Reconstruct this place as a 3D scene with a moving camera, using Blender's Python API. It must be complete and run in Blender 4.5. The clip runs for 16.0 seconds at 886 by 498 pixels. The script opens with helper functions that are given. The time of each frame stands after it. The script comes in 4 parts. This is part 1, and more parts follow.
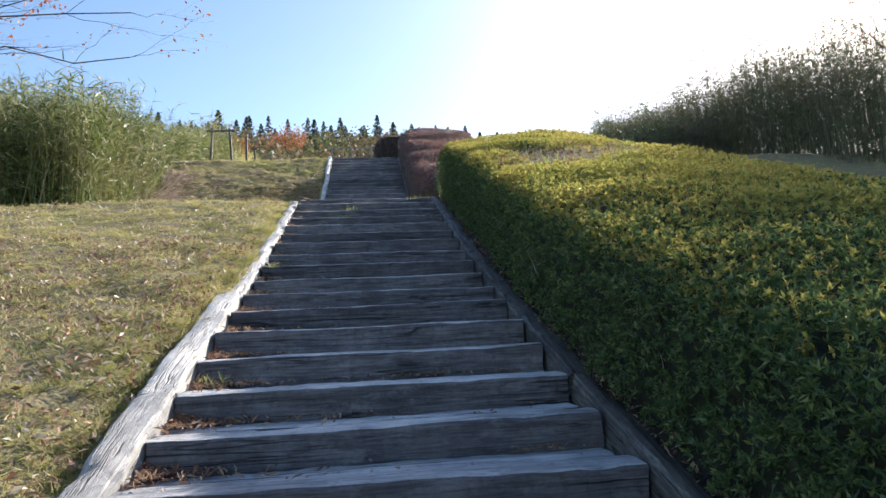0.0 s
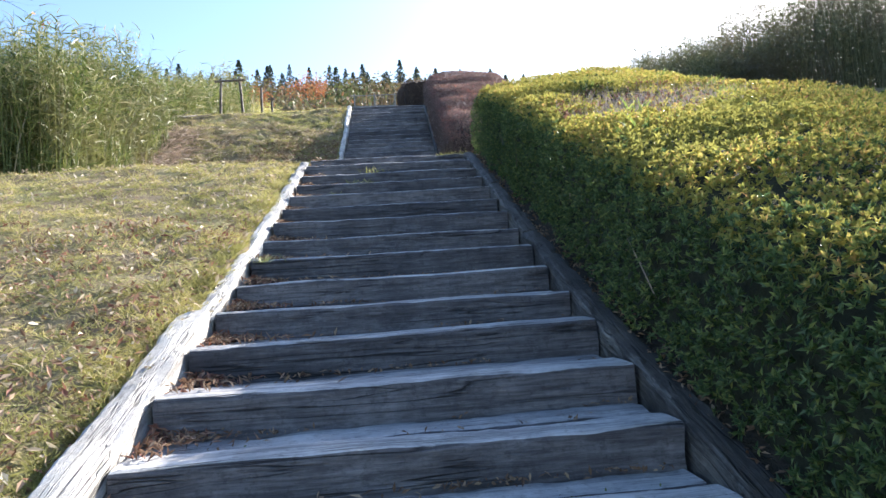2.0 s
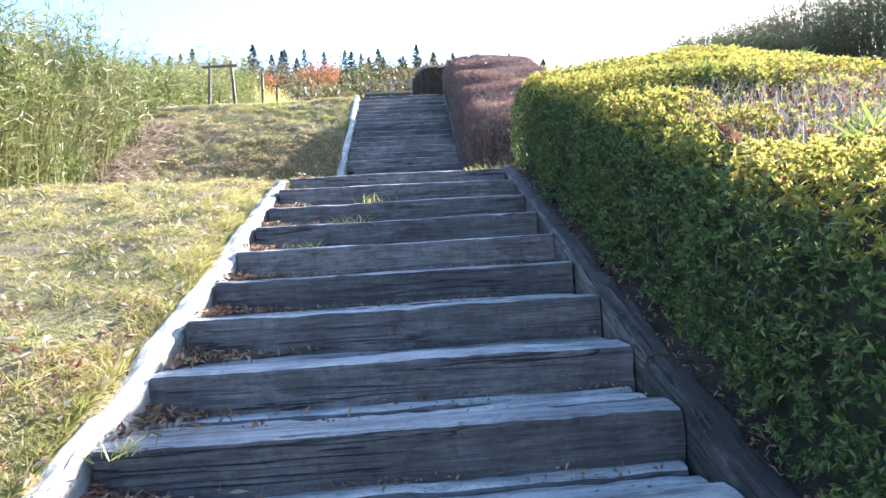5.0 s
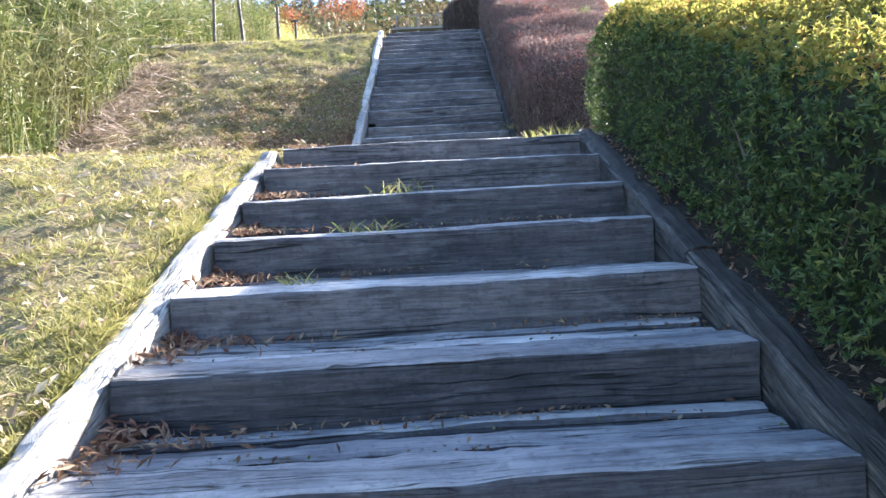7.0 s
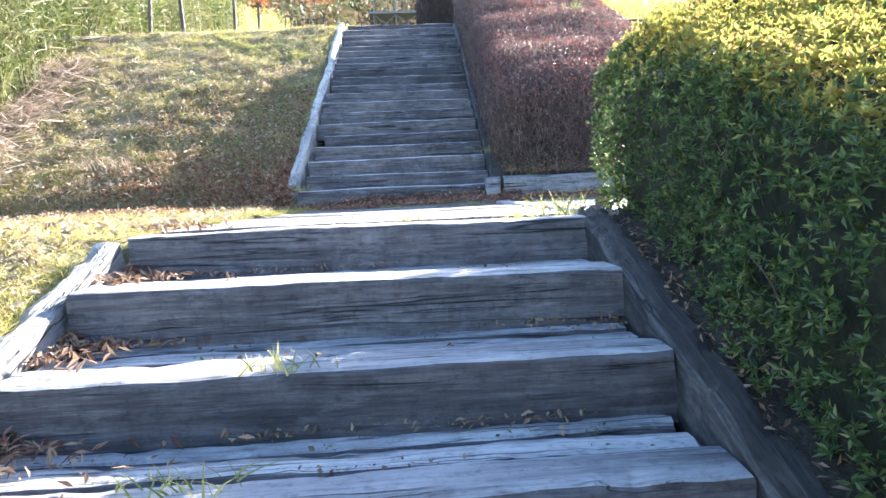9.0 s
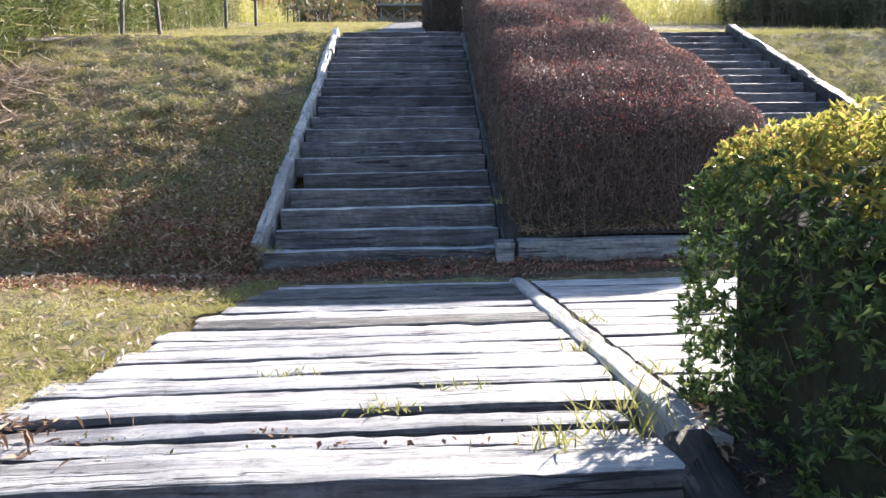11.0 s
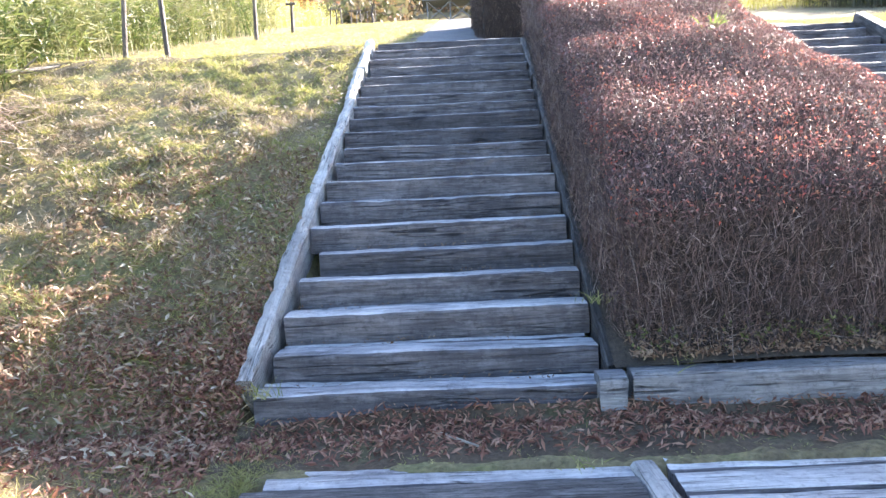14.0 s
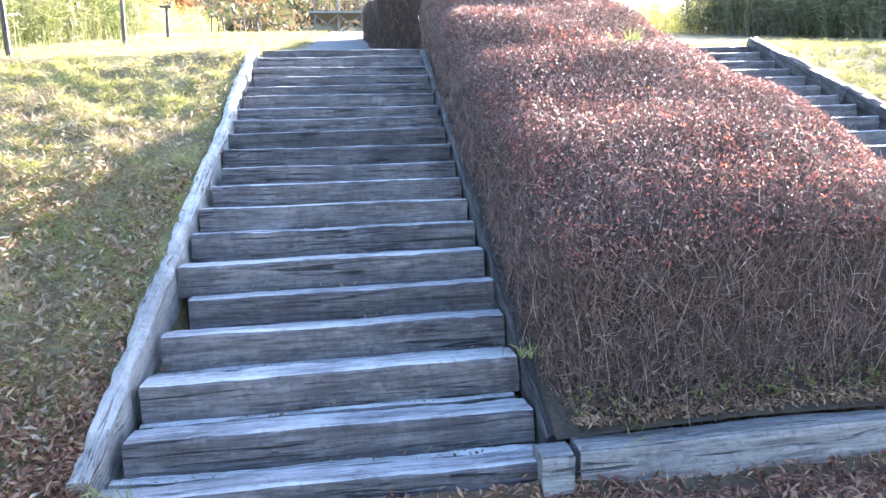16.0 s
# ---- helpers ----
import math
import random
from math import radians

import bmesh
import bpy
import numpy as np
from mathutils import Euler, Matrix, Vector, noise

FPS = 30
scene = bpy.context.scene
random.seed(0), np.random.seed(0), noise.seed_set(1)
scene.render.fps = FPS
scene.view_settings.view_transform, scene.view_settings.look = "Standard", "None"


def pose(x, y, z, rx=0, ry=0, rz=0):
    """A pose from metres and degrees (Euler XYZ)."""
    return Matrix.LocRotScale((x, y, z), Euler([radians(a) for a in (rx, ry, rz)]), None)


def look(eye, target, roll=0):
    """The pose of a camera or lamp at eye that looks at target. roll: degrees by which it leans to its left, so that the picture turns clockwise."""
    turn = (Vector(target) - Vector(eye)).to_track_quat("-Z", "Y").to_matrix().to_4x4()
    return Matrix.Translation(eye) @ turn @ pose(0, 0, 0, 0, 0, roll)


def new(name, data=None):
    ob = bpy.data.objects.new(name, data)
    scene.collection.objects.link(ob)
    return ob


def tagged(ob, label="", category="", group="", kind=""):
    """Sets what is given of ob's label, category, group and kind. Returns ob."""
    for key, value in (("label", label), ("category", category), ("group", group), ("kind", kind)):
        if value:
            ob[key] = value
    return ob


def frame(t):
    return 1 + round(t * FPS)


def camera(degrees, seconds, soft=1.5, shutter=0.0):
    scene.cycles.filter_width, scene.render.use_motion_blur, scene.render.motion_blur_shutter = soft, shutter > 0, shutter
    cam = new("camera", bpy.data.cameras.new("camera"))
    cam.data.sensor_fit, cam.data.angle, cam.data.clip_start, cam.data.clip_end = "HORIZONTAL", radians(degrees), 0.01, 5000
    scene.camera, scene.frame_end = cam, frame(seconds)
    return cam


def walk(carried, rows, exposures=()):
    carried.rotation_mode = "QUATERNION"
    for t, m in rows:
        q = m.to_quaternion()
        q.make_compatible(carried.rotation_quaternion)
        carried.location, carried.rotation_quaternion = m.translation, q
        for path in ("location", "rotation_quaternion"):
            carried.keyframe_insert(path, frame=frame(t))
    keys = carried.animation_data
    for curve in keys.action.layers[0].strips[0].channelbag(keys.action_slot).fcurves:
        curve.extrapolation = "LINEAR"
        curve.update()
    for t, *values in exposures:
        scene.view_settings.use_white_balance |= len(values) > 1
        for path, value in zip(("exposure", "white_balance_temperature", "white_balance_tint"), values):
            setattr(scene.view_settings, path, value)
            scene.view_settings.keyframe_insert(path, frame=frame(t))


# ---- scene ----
cam = camera(66.0, 16.0)
PATH = [
    (0, (-0.267, 0.749, 1.289), (0.016, 2.715, 1.526), -2.7),
    (0.5, (-0.238, 1.128, 1.378), (0.119, 3.084, 1.592), -1.4),
    (1, (-0.256, 1.547, 1.499), (0.107, 3.505, 1.691), -2.2),
    (1.5, (-0.248, 1.938, 1.58), (0.134, 3.893, 1.761), -4.0),
    (2, (-0.177, 2.371, 1.75), (0.021, 4.359, 1.836), -3.7),
    (2.5, (-0.157, 2.764, 1.874), (0.038, 4.753, 1.946), -4.2),
    (3, (-0.08, 3.205, 1.979), (0.108, 5.196, 1.975), -3.6),
    (3.5, (-0.096, 3.598, 2.091), (0.077, 5.591, 2.068), -3.7),
    (4, (-0.044, 3.985, 2.218), (0.238, 5.963, 2.292), -2.3),
    (4.2, (-0.024, 4.163, 2.286), (0.132, 6.155, 2.378), -2.1),
    (6.3, (-0.023, 6.023, 2.796), (0.136, 8.016, 2.744), -5.3),
    (6.5, (0.006, 6.201, 2.853), (0.112, 8.198, 2.801), -4.7),
    (7, (-0.034, 6.654, 2.947), (0.027, 8.649, 2.823), -3.1),
    (7.5, (0.051, 7.043, 3.097), (0.241, 9.026, 2.919), -3.4),
    (8, (0.112, 7.493, 3.24), (0.299, 9.475, 3.048), -3.4),
    (8.5, (0.147, 7.88, 3.403), (0.424, 9.856, 3.26), -2.5),
    (9, (0.247, 8.3, 3.54), (0.369, 10.289, 3.37), -2.5),
    (9.5, (0.229, 8.698, 3.675), (0.319, 10.69, 3.511), -2.3),
    (9.7, (0.239, 8.822, 3.72), (0.425, 10.804, 3.534), -1.5),
    (11.8, (0.422, 10.219, 4.276), (0.462, 12.21, 4.084), -1.3),
    (12, (0.411, 10.343, 4.277), (0.439, 12.333, 4.085), -1.5),
    (12.5, (0.319, 10.7, 4.419), (0.385, 12.689, 4.227), -1.1),
    (13, (0.39, 11.024, 4.476), (0.506, 13.011, 4.286), -0.6),
    (13.5, (0.426, 11.363, 4.631), (0.404, 13.353, 4.429), -2.0),
    (14, (0.393, 11.656, 4.763), (0.357, 13.645, 4.556), -2.6),
    (14.5, (0.433, 11.848, 4.813), (0.329, 13.834, 4.6), -3.6),
    (15, (0.518, 11.998, 4.843), (0.408, 13.984, 4.637), -2.7),
    (15.5, (0.416, 12.199, 4.847), (0.604, 14.181, 4.664), -2.1),
    (16, (0.329, 12.421, 4.852), (0.614, 14.393, 4.674), -2.3),
]
walk(cam, [(t, look(eye, target, roll)) for t, eye, target, roll in PATH],
     [(0.0, 1.36, 6400, 12), (2.0, 1.77, 6300, 12), (3.0, 1.94, 6250, 12), (4.0, 2.38, 6200, 12), (6.5, 2.5, 6100, 13), (7.0, 2.36, 6200, 14), (7.5, 2.44, 6200, 14), (8.5, 2.92, 6150, 13), (9.5, 2.38, 6300, 14), (12.0, 1.47, 6550, 15), (13.0, 1.9, 6550, 16), (14.0, 2.88, 6550, 17), (15.0, 3.08, 6600, 17), (16.0, 3.28, 6350, 16)])

# ---- world, sun ----
SUN_AZ, SUN_EL = 45.0, 27.8
world = bpy.data.worlds.new("world")
scene.world = world
world.use_nodes = True
wn = world.node_tree.nodes
sky = wn.new("ShaderNodeTexSky")
sky.sky_type, sky.sun_disc = "NISHITA", False
sky.sun_elevation, sky.sun_rotation = radians(SUN_EL), radians(SUN_AZ)
sky.dust_density, sky.air_density, sky.ozone_density = 1.0, 1.0, 1.2
clear = wn.new("ShaderNodeHueSaturation")
clear.inputs["Saturation"].default_value = 1.12
world.node_tree.links.new(sky.outputs[0], clear.inputs["Color"])
world.node_tree.links.new(clear.outputs[0], wn["Background"].inputs[0])
wn["Background"].inputs[1].default_value = 0.097
sun = new("sun", bpy.data.lights.new("sun", "SUN"))
sun.data.energy, sun.data.angle, sun.data.color = 5.0, radians(0.6), (1.0, 0.93, 0.82)
sa, se = radians(SUN_AZ), radians(SUN_EL)
sun.matrix_world = look((0, 0, 40), Vector((0, 0, 40)) - Vector((math.sin(sa) * math.cos(se), math.cos(sa) * math.cos(se), math.sin(se))))


# ---- materials ----
def material(name, rough=0.8):
    m = bpy.data.materials.new(name)
    m.use_nodes = True
    b = m.node_tree.nodes["Principled BSDF"]
    b.inputs["Roughness"].default_value = rough
    return m, m.node_tree.nodes, m.node_tree.links, b


def ramp(nodes, stops):
    r = nodes.new("ShaderNodeValToRGB")
    while len(r.color_ramp.elements) < len(stops):
        r.color_ramp.elements.new(0.5)
    for e, (p, c) in zip(r.color_ramp.elements, stops):
        e.position, e.color = p, (*c, 1)
    return r


def mixer(nodes, links, kind, fac, a, b):
    n = nodes.new("ShaderNodeMix")
    n.data_type, n.blend_type = "RGBA", kind
    for socket, v in ((n.inputs[0], fac), (n.inputs[6], a), (n.inputs[7], b)):
        if isinstance(v, (int, float)):
            socket.default_value = v
        elif isinstance(v, tuple):
            socket.default_value = (*v, 1)
        else:
            links.new(v, socket)
    return n.outputs[2]


def noise_at(nodes, links, coord, scale, stretch=(1, 1, 1), detail=5, rough=0.6):
    mp = nodes.new("ShaderNodeMapping")
    mp.inputs["Scale"].default_value = stretch
    links.new(coord, mp.inputs[0])
    n = nodes.new("ShaderNodeTexNoise")
    n.inputs["Scale"].default_value, n.inputs["Detail"].default_value, n.inputs["Roughness"].default_value = scale, detail, rough
    links.new(mp.outputs[0], n.inputs["Vector"])
    return n.outputs[0]


def wood(name, dark, mid, light, along=0, crack=0.9, rough=0.6, drip=0.0, bands=0.75):
    """Weathered timber; the grain runs along the axis given. drip: strength of rain streaks down an upright face."""
    m, n, k, b = material(name, rough)
    geo = n.new("ShaderNodeTexCoord").outputs["Object"]
    info = n.new("ShaderNodeObjectInfo")
    off = n.new("ShaderNodeVectorMath")
    off.operation = "MULTIPLY_ADD"
    k.new(info.outputs["Random"], off.inputs[0])
    off.inputs[1].default_value = (37, 53, 71)
    k.new(geo, off.inputs[2])
    co = off.outputs[0]

    def lengthwise(scale, run, across, detail, roughness):
        s = [across, across, across]
        s[along] = run
        return noise_at(n, k, co, scale, tuple(s), detail, roughness)

    def tint(source, stops, fac, colour):
        r = ramp(n, stops)
        k.new(source, r.inputs[0])
        return mixer(n, k, "MULTIPLY", fac, colour, r.outputs[0])

    grain = lengthwise(9.0, 0.45, 8.0, 9, 0.75)
    base = ramp(n, [(0.28, dark), (0.46, mid), (0.7, light)])
    k.new(grain, base.inputs[0])
    # broad weathered bands and blotches
    c = tint(lengthwise(1.0, 0.9, 13.0, 5, 0.6), [(0.36, (0.36, 0.355, 0.36)), (0.5, (0.95, 0.95, 0.95)), (0.66, (1.18, 1.17, 1.15))], bands, base.outputs[0])
    c = tint(noise_at(n, k, co, 2.6, (1, 1, 1), 5, 0.65), [(0.34, (0.5, 0.5, 0.53)), (0.66, (1.15, 1.13, 1.1))], 0.85, c)
    # scuffs where the surface has worn pale
    scuff = ramp(n, [(0.52, (0, 0, 0)), (0.68, (0.7, 0.7, 0.7))])
    k.new(lengthwise(9.0, 0.5, 1.5, 9, 0.75), scuff.inputs[0])
    c = mixer(n, k, "MIX", scuff.outputs[0], c, light)
    pit = [(0.36, (0.35, 0.34, 0.34)), (0.47, (1, 1, 1))]
    c = tint(noise_at(n, k, co, 26.0, (1, 1, 1), 5, 0.75), pit, 0.5, c)
    if drip:
        c = tint(noise_at(n, k, co, 1.0, (11, 5, 2.2), 6, 0.75), [(0.36, (0.62, 0.62, 0.64)), (0.5, (1, 1, 1)), (0.64, (1.4, 1.39, 1.37))], drip, c)
    # long drying cracks, broken off here and there
    fissure = lengthwise(3.0, 0.13, 4.2, 3, 0.5)
    line = ramp(n, [(0.445, (1, 1, 1)), (0.46, (0.03, 0.027, 0.025)), (0.472, (1, 1, 1)), (0.545, (1, 1, 1)), (0.552, (0.05, 0.045, 0.04)), (0.559, (1, 1, 1))])
    k.new(fissure, line.inputs[0])
    where = ramp(n, [(0.44, (0, 0, 0)), (0.52, (1, 1, 1))])
    k.new(lengthwise(1.7, 0.7, 2.4, 3, 0.6), where.inputs[0])
    cr = mixer(n, k, "MIX", where.outputs[0], (1.0, 1.0, 1.0), line.outputs[0])
    c = mixer(n, k, "MULTIPLY", crack, c, cr)
    c = tint(info.outputs["Random"], [(0.0, (0.55, 0.55, 0.57)), (0.3, (0.85, 0.85, 0.87)), (1.0, (1.1, 1.08, 1.06))], 1.0, c)
    k.new(c, b.inputs["Base Color"])
    add = n.new("ShaderNodeMath")
    add.operation = "MULTIPLY_ADD"
    k.new(cr, add.inputs[0])
    add.inputs[1].default_value = 1.6
    k.new(grain, add.inputs[2])
    bump = n.new("ShaderNodeBump")
    bump.inputs["Strength"].default_value, bump.inputs["Distance"].default_value = 0.9, 0.014
    k.new(add.outputs[0], bump.inputs["Height"])
    k.new(bump.outputs[0], b.inputs["Normal"])
    return m


def leafy(name, stops, rough=0.5, through_light=0.45, patch=None):
    """Leaves that vary from leaf to leaf and let light through. patch: (scale, colour) of larger drifts of another tint."""
    m, n, k, b = material(name, rough)
    geo = n.new("ShaderNodeNewGeometry")
    r = ramp(n, stops)
    k.new(geo.outputs["Random Per Island"], r.inputs[0])
    c = r.outputs[0]
    if patch:
        f = noise_at(n, k, geo.outputs["Position"], patch[0], (1, 1, 1), 3)
        pr = ramp(n, [(0.45, (0, 0, 0)), (0.62, (1, 1, 1))])
        k.new(f, pr.inputs[0])
        c = mixer(n, k, "MIX", pr.outputs[0], c, patch[1])
    k.new(c, b.inputs["Base Color"])
    tr = n.new("ShaderNodeBsdfTranslucent")
    k.new(c, tr.inputs[0])
    ms = n.new("ShaderNodeMixShader")
    ms.inputs[0].default_value = through_light
    k.new(b.outputs[0], ms.inputs[1])
    k.new(tr.outputs[0], ms.inputs[2])
    k.new(ms.outputs[0], n["Material Output"].inputs[0])
    return m


def mottled(name, stops, scale=3.0, fine=40.0, rough=0.95, bump=0.02):
    m, n, k, b = material(name, rough)
    geo = n.new("ShaderNodeNewGeometry").outputs["Position"]
    a = noise_at(n, k, geo, scale, (1, 1, 1), 6)
    f = noise_at(n, k, geo, fine, (1, 1, 1), 4)
    r = ramp(n, stops)
    k.new(a, r.inputs[0])
    g = ramp(n, [(0.3, (0.55, 0.55, 0.55)), (0.7, (1.25, 1.25, 1.25))])
    k.new(f, g.inputs[0])
    k.new(mixer(n, k, "MULTIPLY", 1.0, r.outputs[0], g.outputs[0]), b.inputs["Base Color"])
    bp = n.new("ShaderNodeBump")
    bp.inputs["Strength"].default_value, bp.inputs["Distance"].default_value = 0.8, bump
    k.new(f, bp.inputs["Height"])
    k.new(bp.outputs[0], b.inputs["Normal"])
    return m


# Weathered tops are lightened and sides darkened to carry skylight and shade.
M_SLEEPER = wood("weathered_sleeper_lit_top", (0.2, 0.2, 0.205), (0.6, 0.605, 0.615), (0.82, 0.82, 0.815), 0, 0.95, 0.56)
M_SLEEPER_SIDE = wood("shaded_sleeper_side", (0.068, 0.063, 0.068), (0.129, 0.121, 0.13), (0.29, 0.278, 0.29), 0, 0.85, 0.65, 0.3, 0.45)
# Dark timber; on the far boards it also carries the landing's shade.
M_BOARD_DARK = wood("dark_board_with_shade", (0.03, 0.028, 0.026), (0.13, 0.125, 0.12), (0.4, 0.395, 0.38), 0, 0.95, 0.6)
M_KERB = wood("pale_kerb", (0.1, 0.1, 0.1), (0.33, 0.33, 0.335), (0.6, 0.6, 0.59), 0, 0.95)
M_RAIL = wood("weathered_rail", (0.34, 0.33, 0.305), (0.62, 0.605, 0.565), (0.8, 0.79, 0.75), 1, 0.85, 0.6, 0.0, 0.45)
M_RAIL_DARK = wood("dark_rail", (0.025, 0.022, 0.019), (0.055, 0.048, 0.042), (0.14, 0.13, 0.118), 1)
# Inner faces of the right-hand beams, darkened in colour for the hedge's shade.
M_RAIL_FACE = wood("shaded_rail_face", (0.035, 0.032, 0.029), (0.085, 0.08, 0.073), (0.3, 0.29, 0.27), 1)
M_POST = wood("brown_post", (0.06, 0.05, 0.04), (0.15, 0.12, 0.10), (0.28, 0.24, 0.2), 2)
M_SOIL = mottled("lawn_soil", [(0.3, (0.14, 0.1, 0.06)), (0.5, (0.235, 0.19, 0.095)), (0.7, (0.19, 0.195, 0.07))], 1.6, 30, 0.95, 0.04)
M_MULCH = mottled("dark_mulch", [(0.3, (0.035, 0.028, 0.022)), (0.7, (0.09, 0.07, 0.05))], 6, 45, 0.95, 0.03)
M_EARTH = mottled("brown_earth", [(0.3, (0.07, 0.05, 0.033)), (0.55, (0.125, 0.088, 0.055)), (0.75, (0.1, 0.11, 0.045))], 3, 40, 0.95, 0.02)
# Dark fills that paint the shade inside the hedges.
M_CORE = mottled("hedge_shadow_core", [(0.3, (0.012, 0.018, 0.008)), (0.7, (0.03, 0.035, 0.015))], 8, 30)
M_CORE2 = mottled("twig_shadow_core", [(0.3, (0.028, 0.02, 0.017)), (0.7, (0.06, 0.042, 0.034))], 8, 30)
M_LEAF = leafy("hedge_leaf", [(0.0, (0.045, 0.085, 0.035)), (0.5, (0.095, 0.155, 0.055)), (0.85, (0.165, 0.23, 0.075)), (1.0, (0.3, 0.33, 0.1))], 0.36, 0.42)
# Young yellow growth, brightened in colour to carry the sun on the top.
M_LEAF_TOP = leafy("sunlit_hedge_top_leaf", [(0.0, (0.16, 0.19, 0.05)), (0.45, (0.4, 0.385, 0.09)), (0.8, (0.56, 0.47, 0.13)), (1.0, (0.5, 0.27, 0.12))], 0.42, 0.52, (0.8, (0.31, 0.3, 0.08)))
M_TWIG = leafy("hedge_twig", [(0.0, (0.045, 0.028, 0.025)), (0.55, (0.15, 0.097, 0.085)), (0.85, (0.26, 0.18, 0.155)), (1.0, (0.46, 0.38, 0.33))], 0.5, 0.2)
M_TWIG_DARK = leafy("dark_twig", [(0.0, (0.03, 0.02, 0.018)), (0.7, (0.09, 0.06, 0.05)), (1.0, (0.2, 0.15, 0.12))], 0.6, 0.15)
M_RED = leafy("red_leaf", [(0.0, (0.09, 0.045, 0.042)), (0.45, (0.25, 0.11, 0.1)), (0.7, (0.42, 0.19, 0.17)), (0.82, (0.62, 0.12, 0.08)), (0.93, (0.6, 0.26, 0.14)), (1.0, (0.55, 0.42, 0.36))], 0.42, 0.4)
M_DULL = leafy("dull_withered_leaf", [(0.0, (0.11, 0.058, 0.055)), (0.6, (0.27, 0.155, 0.145)), (1.0, (0.5, 0.36, 0.33))], 0.42, 0.3)
M_REED = leafy("reed_leaf", [(0.0, (0.05, 0.08, 0.022)), (0.45, (0.14, 0.18, 0.05)), (0.8, (0.25, 0.27, 0.09)), (1.0, (0.4, 0.35, 0.22))], 0.5, 0.38, (0.45, (0.21, 0.2, 0.09)))
M_PAMPAS = leafy("pampas_leaf", [(0.0, (0.3, 0.3, 0.06)), (0.5, (0.5, 0.46, 0.12)), (1.0, (0.65, 0.6, 0.35))], 0.5, 0.5)
M_REED_DARK = leafy("bamboo_leaf", [(0.0, (0.05, 0.07, 0.032)), (0.5, (0.105, 0.125, 0.062)), (0.85, (0.17, 0.18, 0.095)), (1.0, (0.26, 0.23, 0.13))], 0.55, 0.3, (0.5, (0.13, 0.115, 0.07)))
M_GRASS = leafy("lawn_blade", [(0.0, (0.2, 0.2, 0.055)), (0.4, (0.43, 0.41, 0.12)), (0.7, (0.57, 0.48, 0.21)), (1.0, (0.62, 0.52, 0.31))], 0.6, 0.4, (0.55, (0.32, 0.31, 0.11)))
M_DEAD = leafy("dead_leaf", [(0.0, (0.12, 0.065, 0.04)), (0.5, (0.25, 0.155, 0.098)), (1.0, (0.42, 0.3, 0.2))], 0.85, 0.2)
M_RUST = leafy("rust_leaf", [(0.0, (0.13, 0.055, 0.04)), (0.5, (0.3, 0.135, 0.09)), (1.0, (0.5, 0.31, 0.21))], 0.8, 0.2)
M_DRY = leafy("dry_tan_leaf", [(0.0, (0.2, 0.14, 0.09)), (0.5, (0.4, 0.31, 0.21)), (1.0, (0.62, 0.53, 0.4))], 0.5, 0.25)
M_MOSS = leafy("gap_moss", [(0.0, (0.07, 0.095, 0.03)), (0.7, (0.17, 0.2, 0.06)), (1.0, (0.3, 0.3, 0.12))], 0.8, 0.3)
# Needle green lightened towards blue, so distance haze is in the colour.
M_CONIFER = leafy("hazy_conifer_needles", [(0.0, (0.055, 0.08, 0.068)), (1.0, (0.11, 0.145, 0.115))], 0.7, 0.15)
M_AUTUMN = leafy("autumn_leaf", [(0.0, (0.28, 0.08, 0.04)), (0.6, (0.4, 0.14, 0.06)), (1.0, (0.45, 0.25, 0.1))], 0.6, 0.4)
M_SCRUB = leafy("scrub_leaf", [(0.0, (0.12, 0.09, 0.05)), (0.5, (0.2, 0.14, 0.08)), (0.8, (0.13, 0.15, 0.06)), (1.0, (0.3, 0.14, 0.08))], 0.7, 0.3, (0.06, (0.11, 0.13, 0.05)))
M_STALK = leafy("dry_stalk", [(0.0, (0.2, 0.17, 0.15)), (0.7, (0.34, 0.29, 0.28)), (1.0, (0.45, 0.38, 0.33))], 0.6, 0.3)
M_BARK = wood("bark", (0.05, 0.04, 0.035), (0.12, 0.1, 0.085), (0.22, 0.19, 0.17), 2)
M_STEEL = mottled("grey_painted_steel", [(0.3, (0.16, 0.165, 0.17)), (0.7, (0.24, 0.245, 0.25))], 4, 60, 0.5, 0.002)
M_ASPHALT = mottled("pale_path", [(0.3, (0.14, 0.14, 0.145)), (0.7, (0.22, 0.22, 0.22))], 2, 80, 0.9, 0.004)

rng = np.random.default_rng(7)

# ---- plan ----
RUN, RISE = 0.525, 0.183
Y1, Z1 = 11.35, 3.40
N1 = 24
Y2, Z2, N2, RUN2, RISE2 = 15.30, 3.58, 20, 0.3625, 0.1887
NOSE1 = [(11.35, 3.40), (10.80, 3.222), (10.29, 3.037), (9.78, 2.853), (9.23, 2.664), (8.72, 2.482), (8.2, 2.303), (7.72, 2.13), (7.2, 1.955), (6.72, 1.79), (6.2, 1.64), (5.7, 1.485), (5.19, 1.335), (4.74, 1.185)]
NOSE1 += [(4.28 - 0.46 * i, 1.04 - 0.147 * i) for i in range(12)]
STEP_Y, STEP_Z = np.array([p[0] for p in NOSE1]), np.array([p[1] for p in NOSE1])
NOSE2_Y = [15.33, 15.626, 15.953, 16.295, 16.6, 16.905, 17.262, 17.59, 17.898, 18.2, 18.518, 18.809, 19.12, 19.381, 19.692, 19.957, 20.221, 20.523, 20.838, 21.1]
NOSE2 = [(y, Z2 + (y - Y2) * RISE2 / RUN2) for y in NOSE2_Y]


def left1(y):
    return -0.95 - 0.0238 * (Y1 - y)


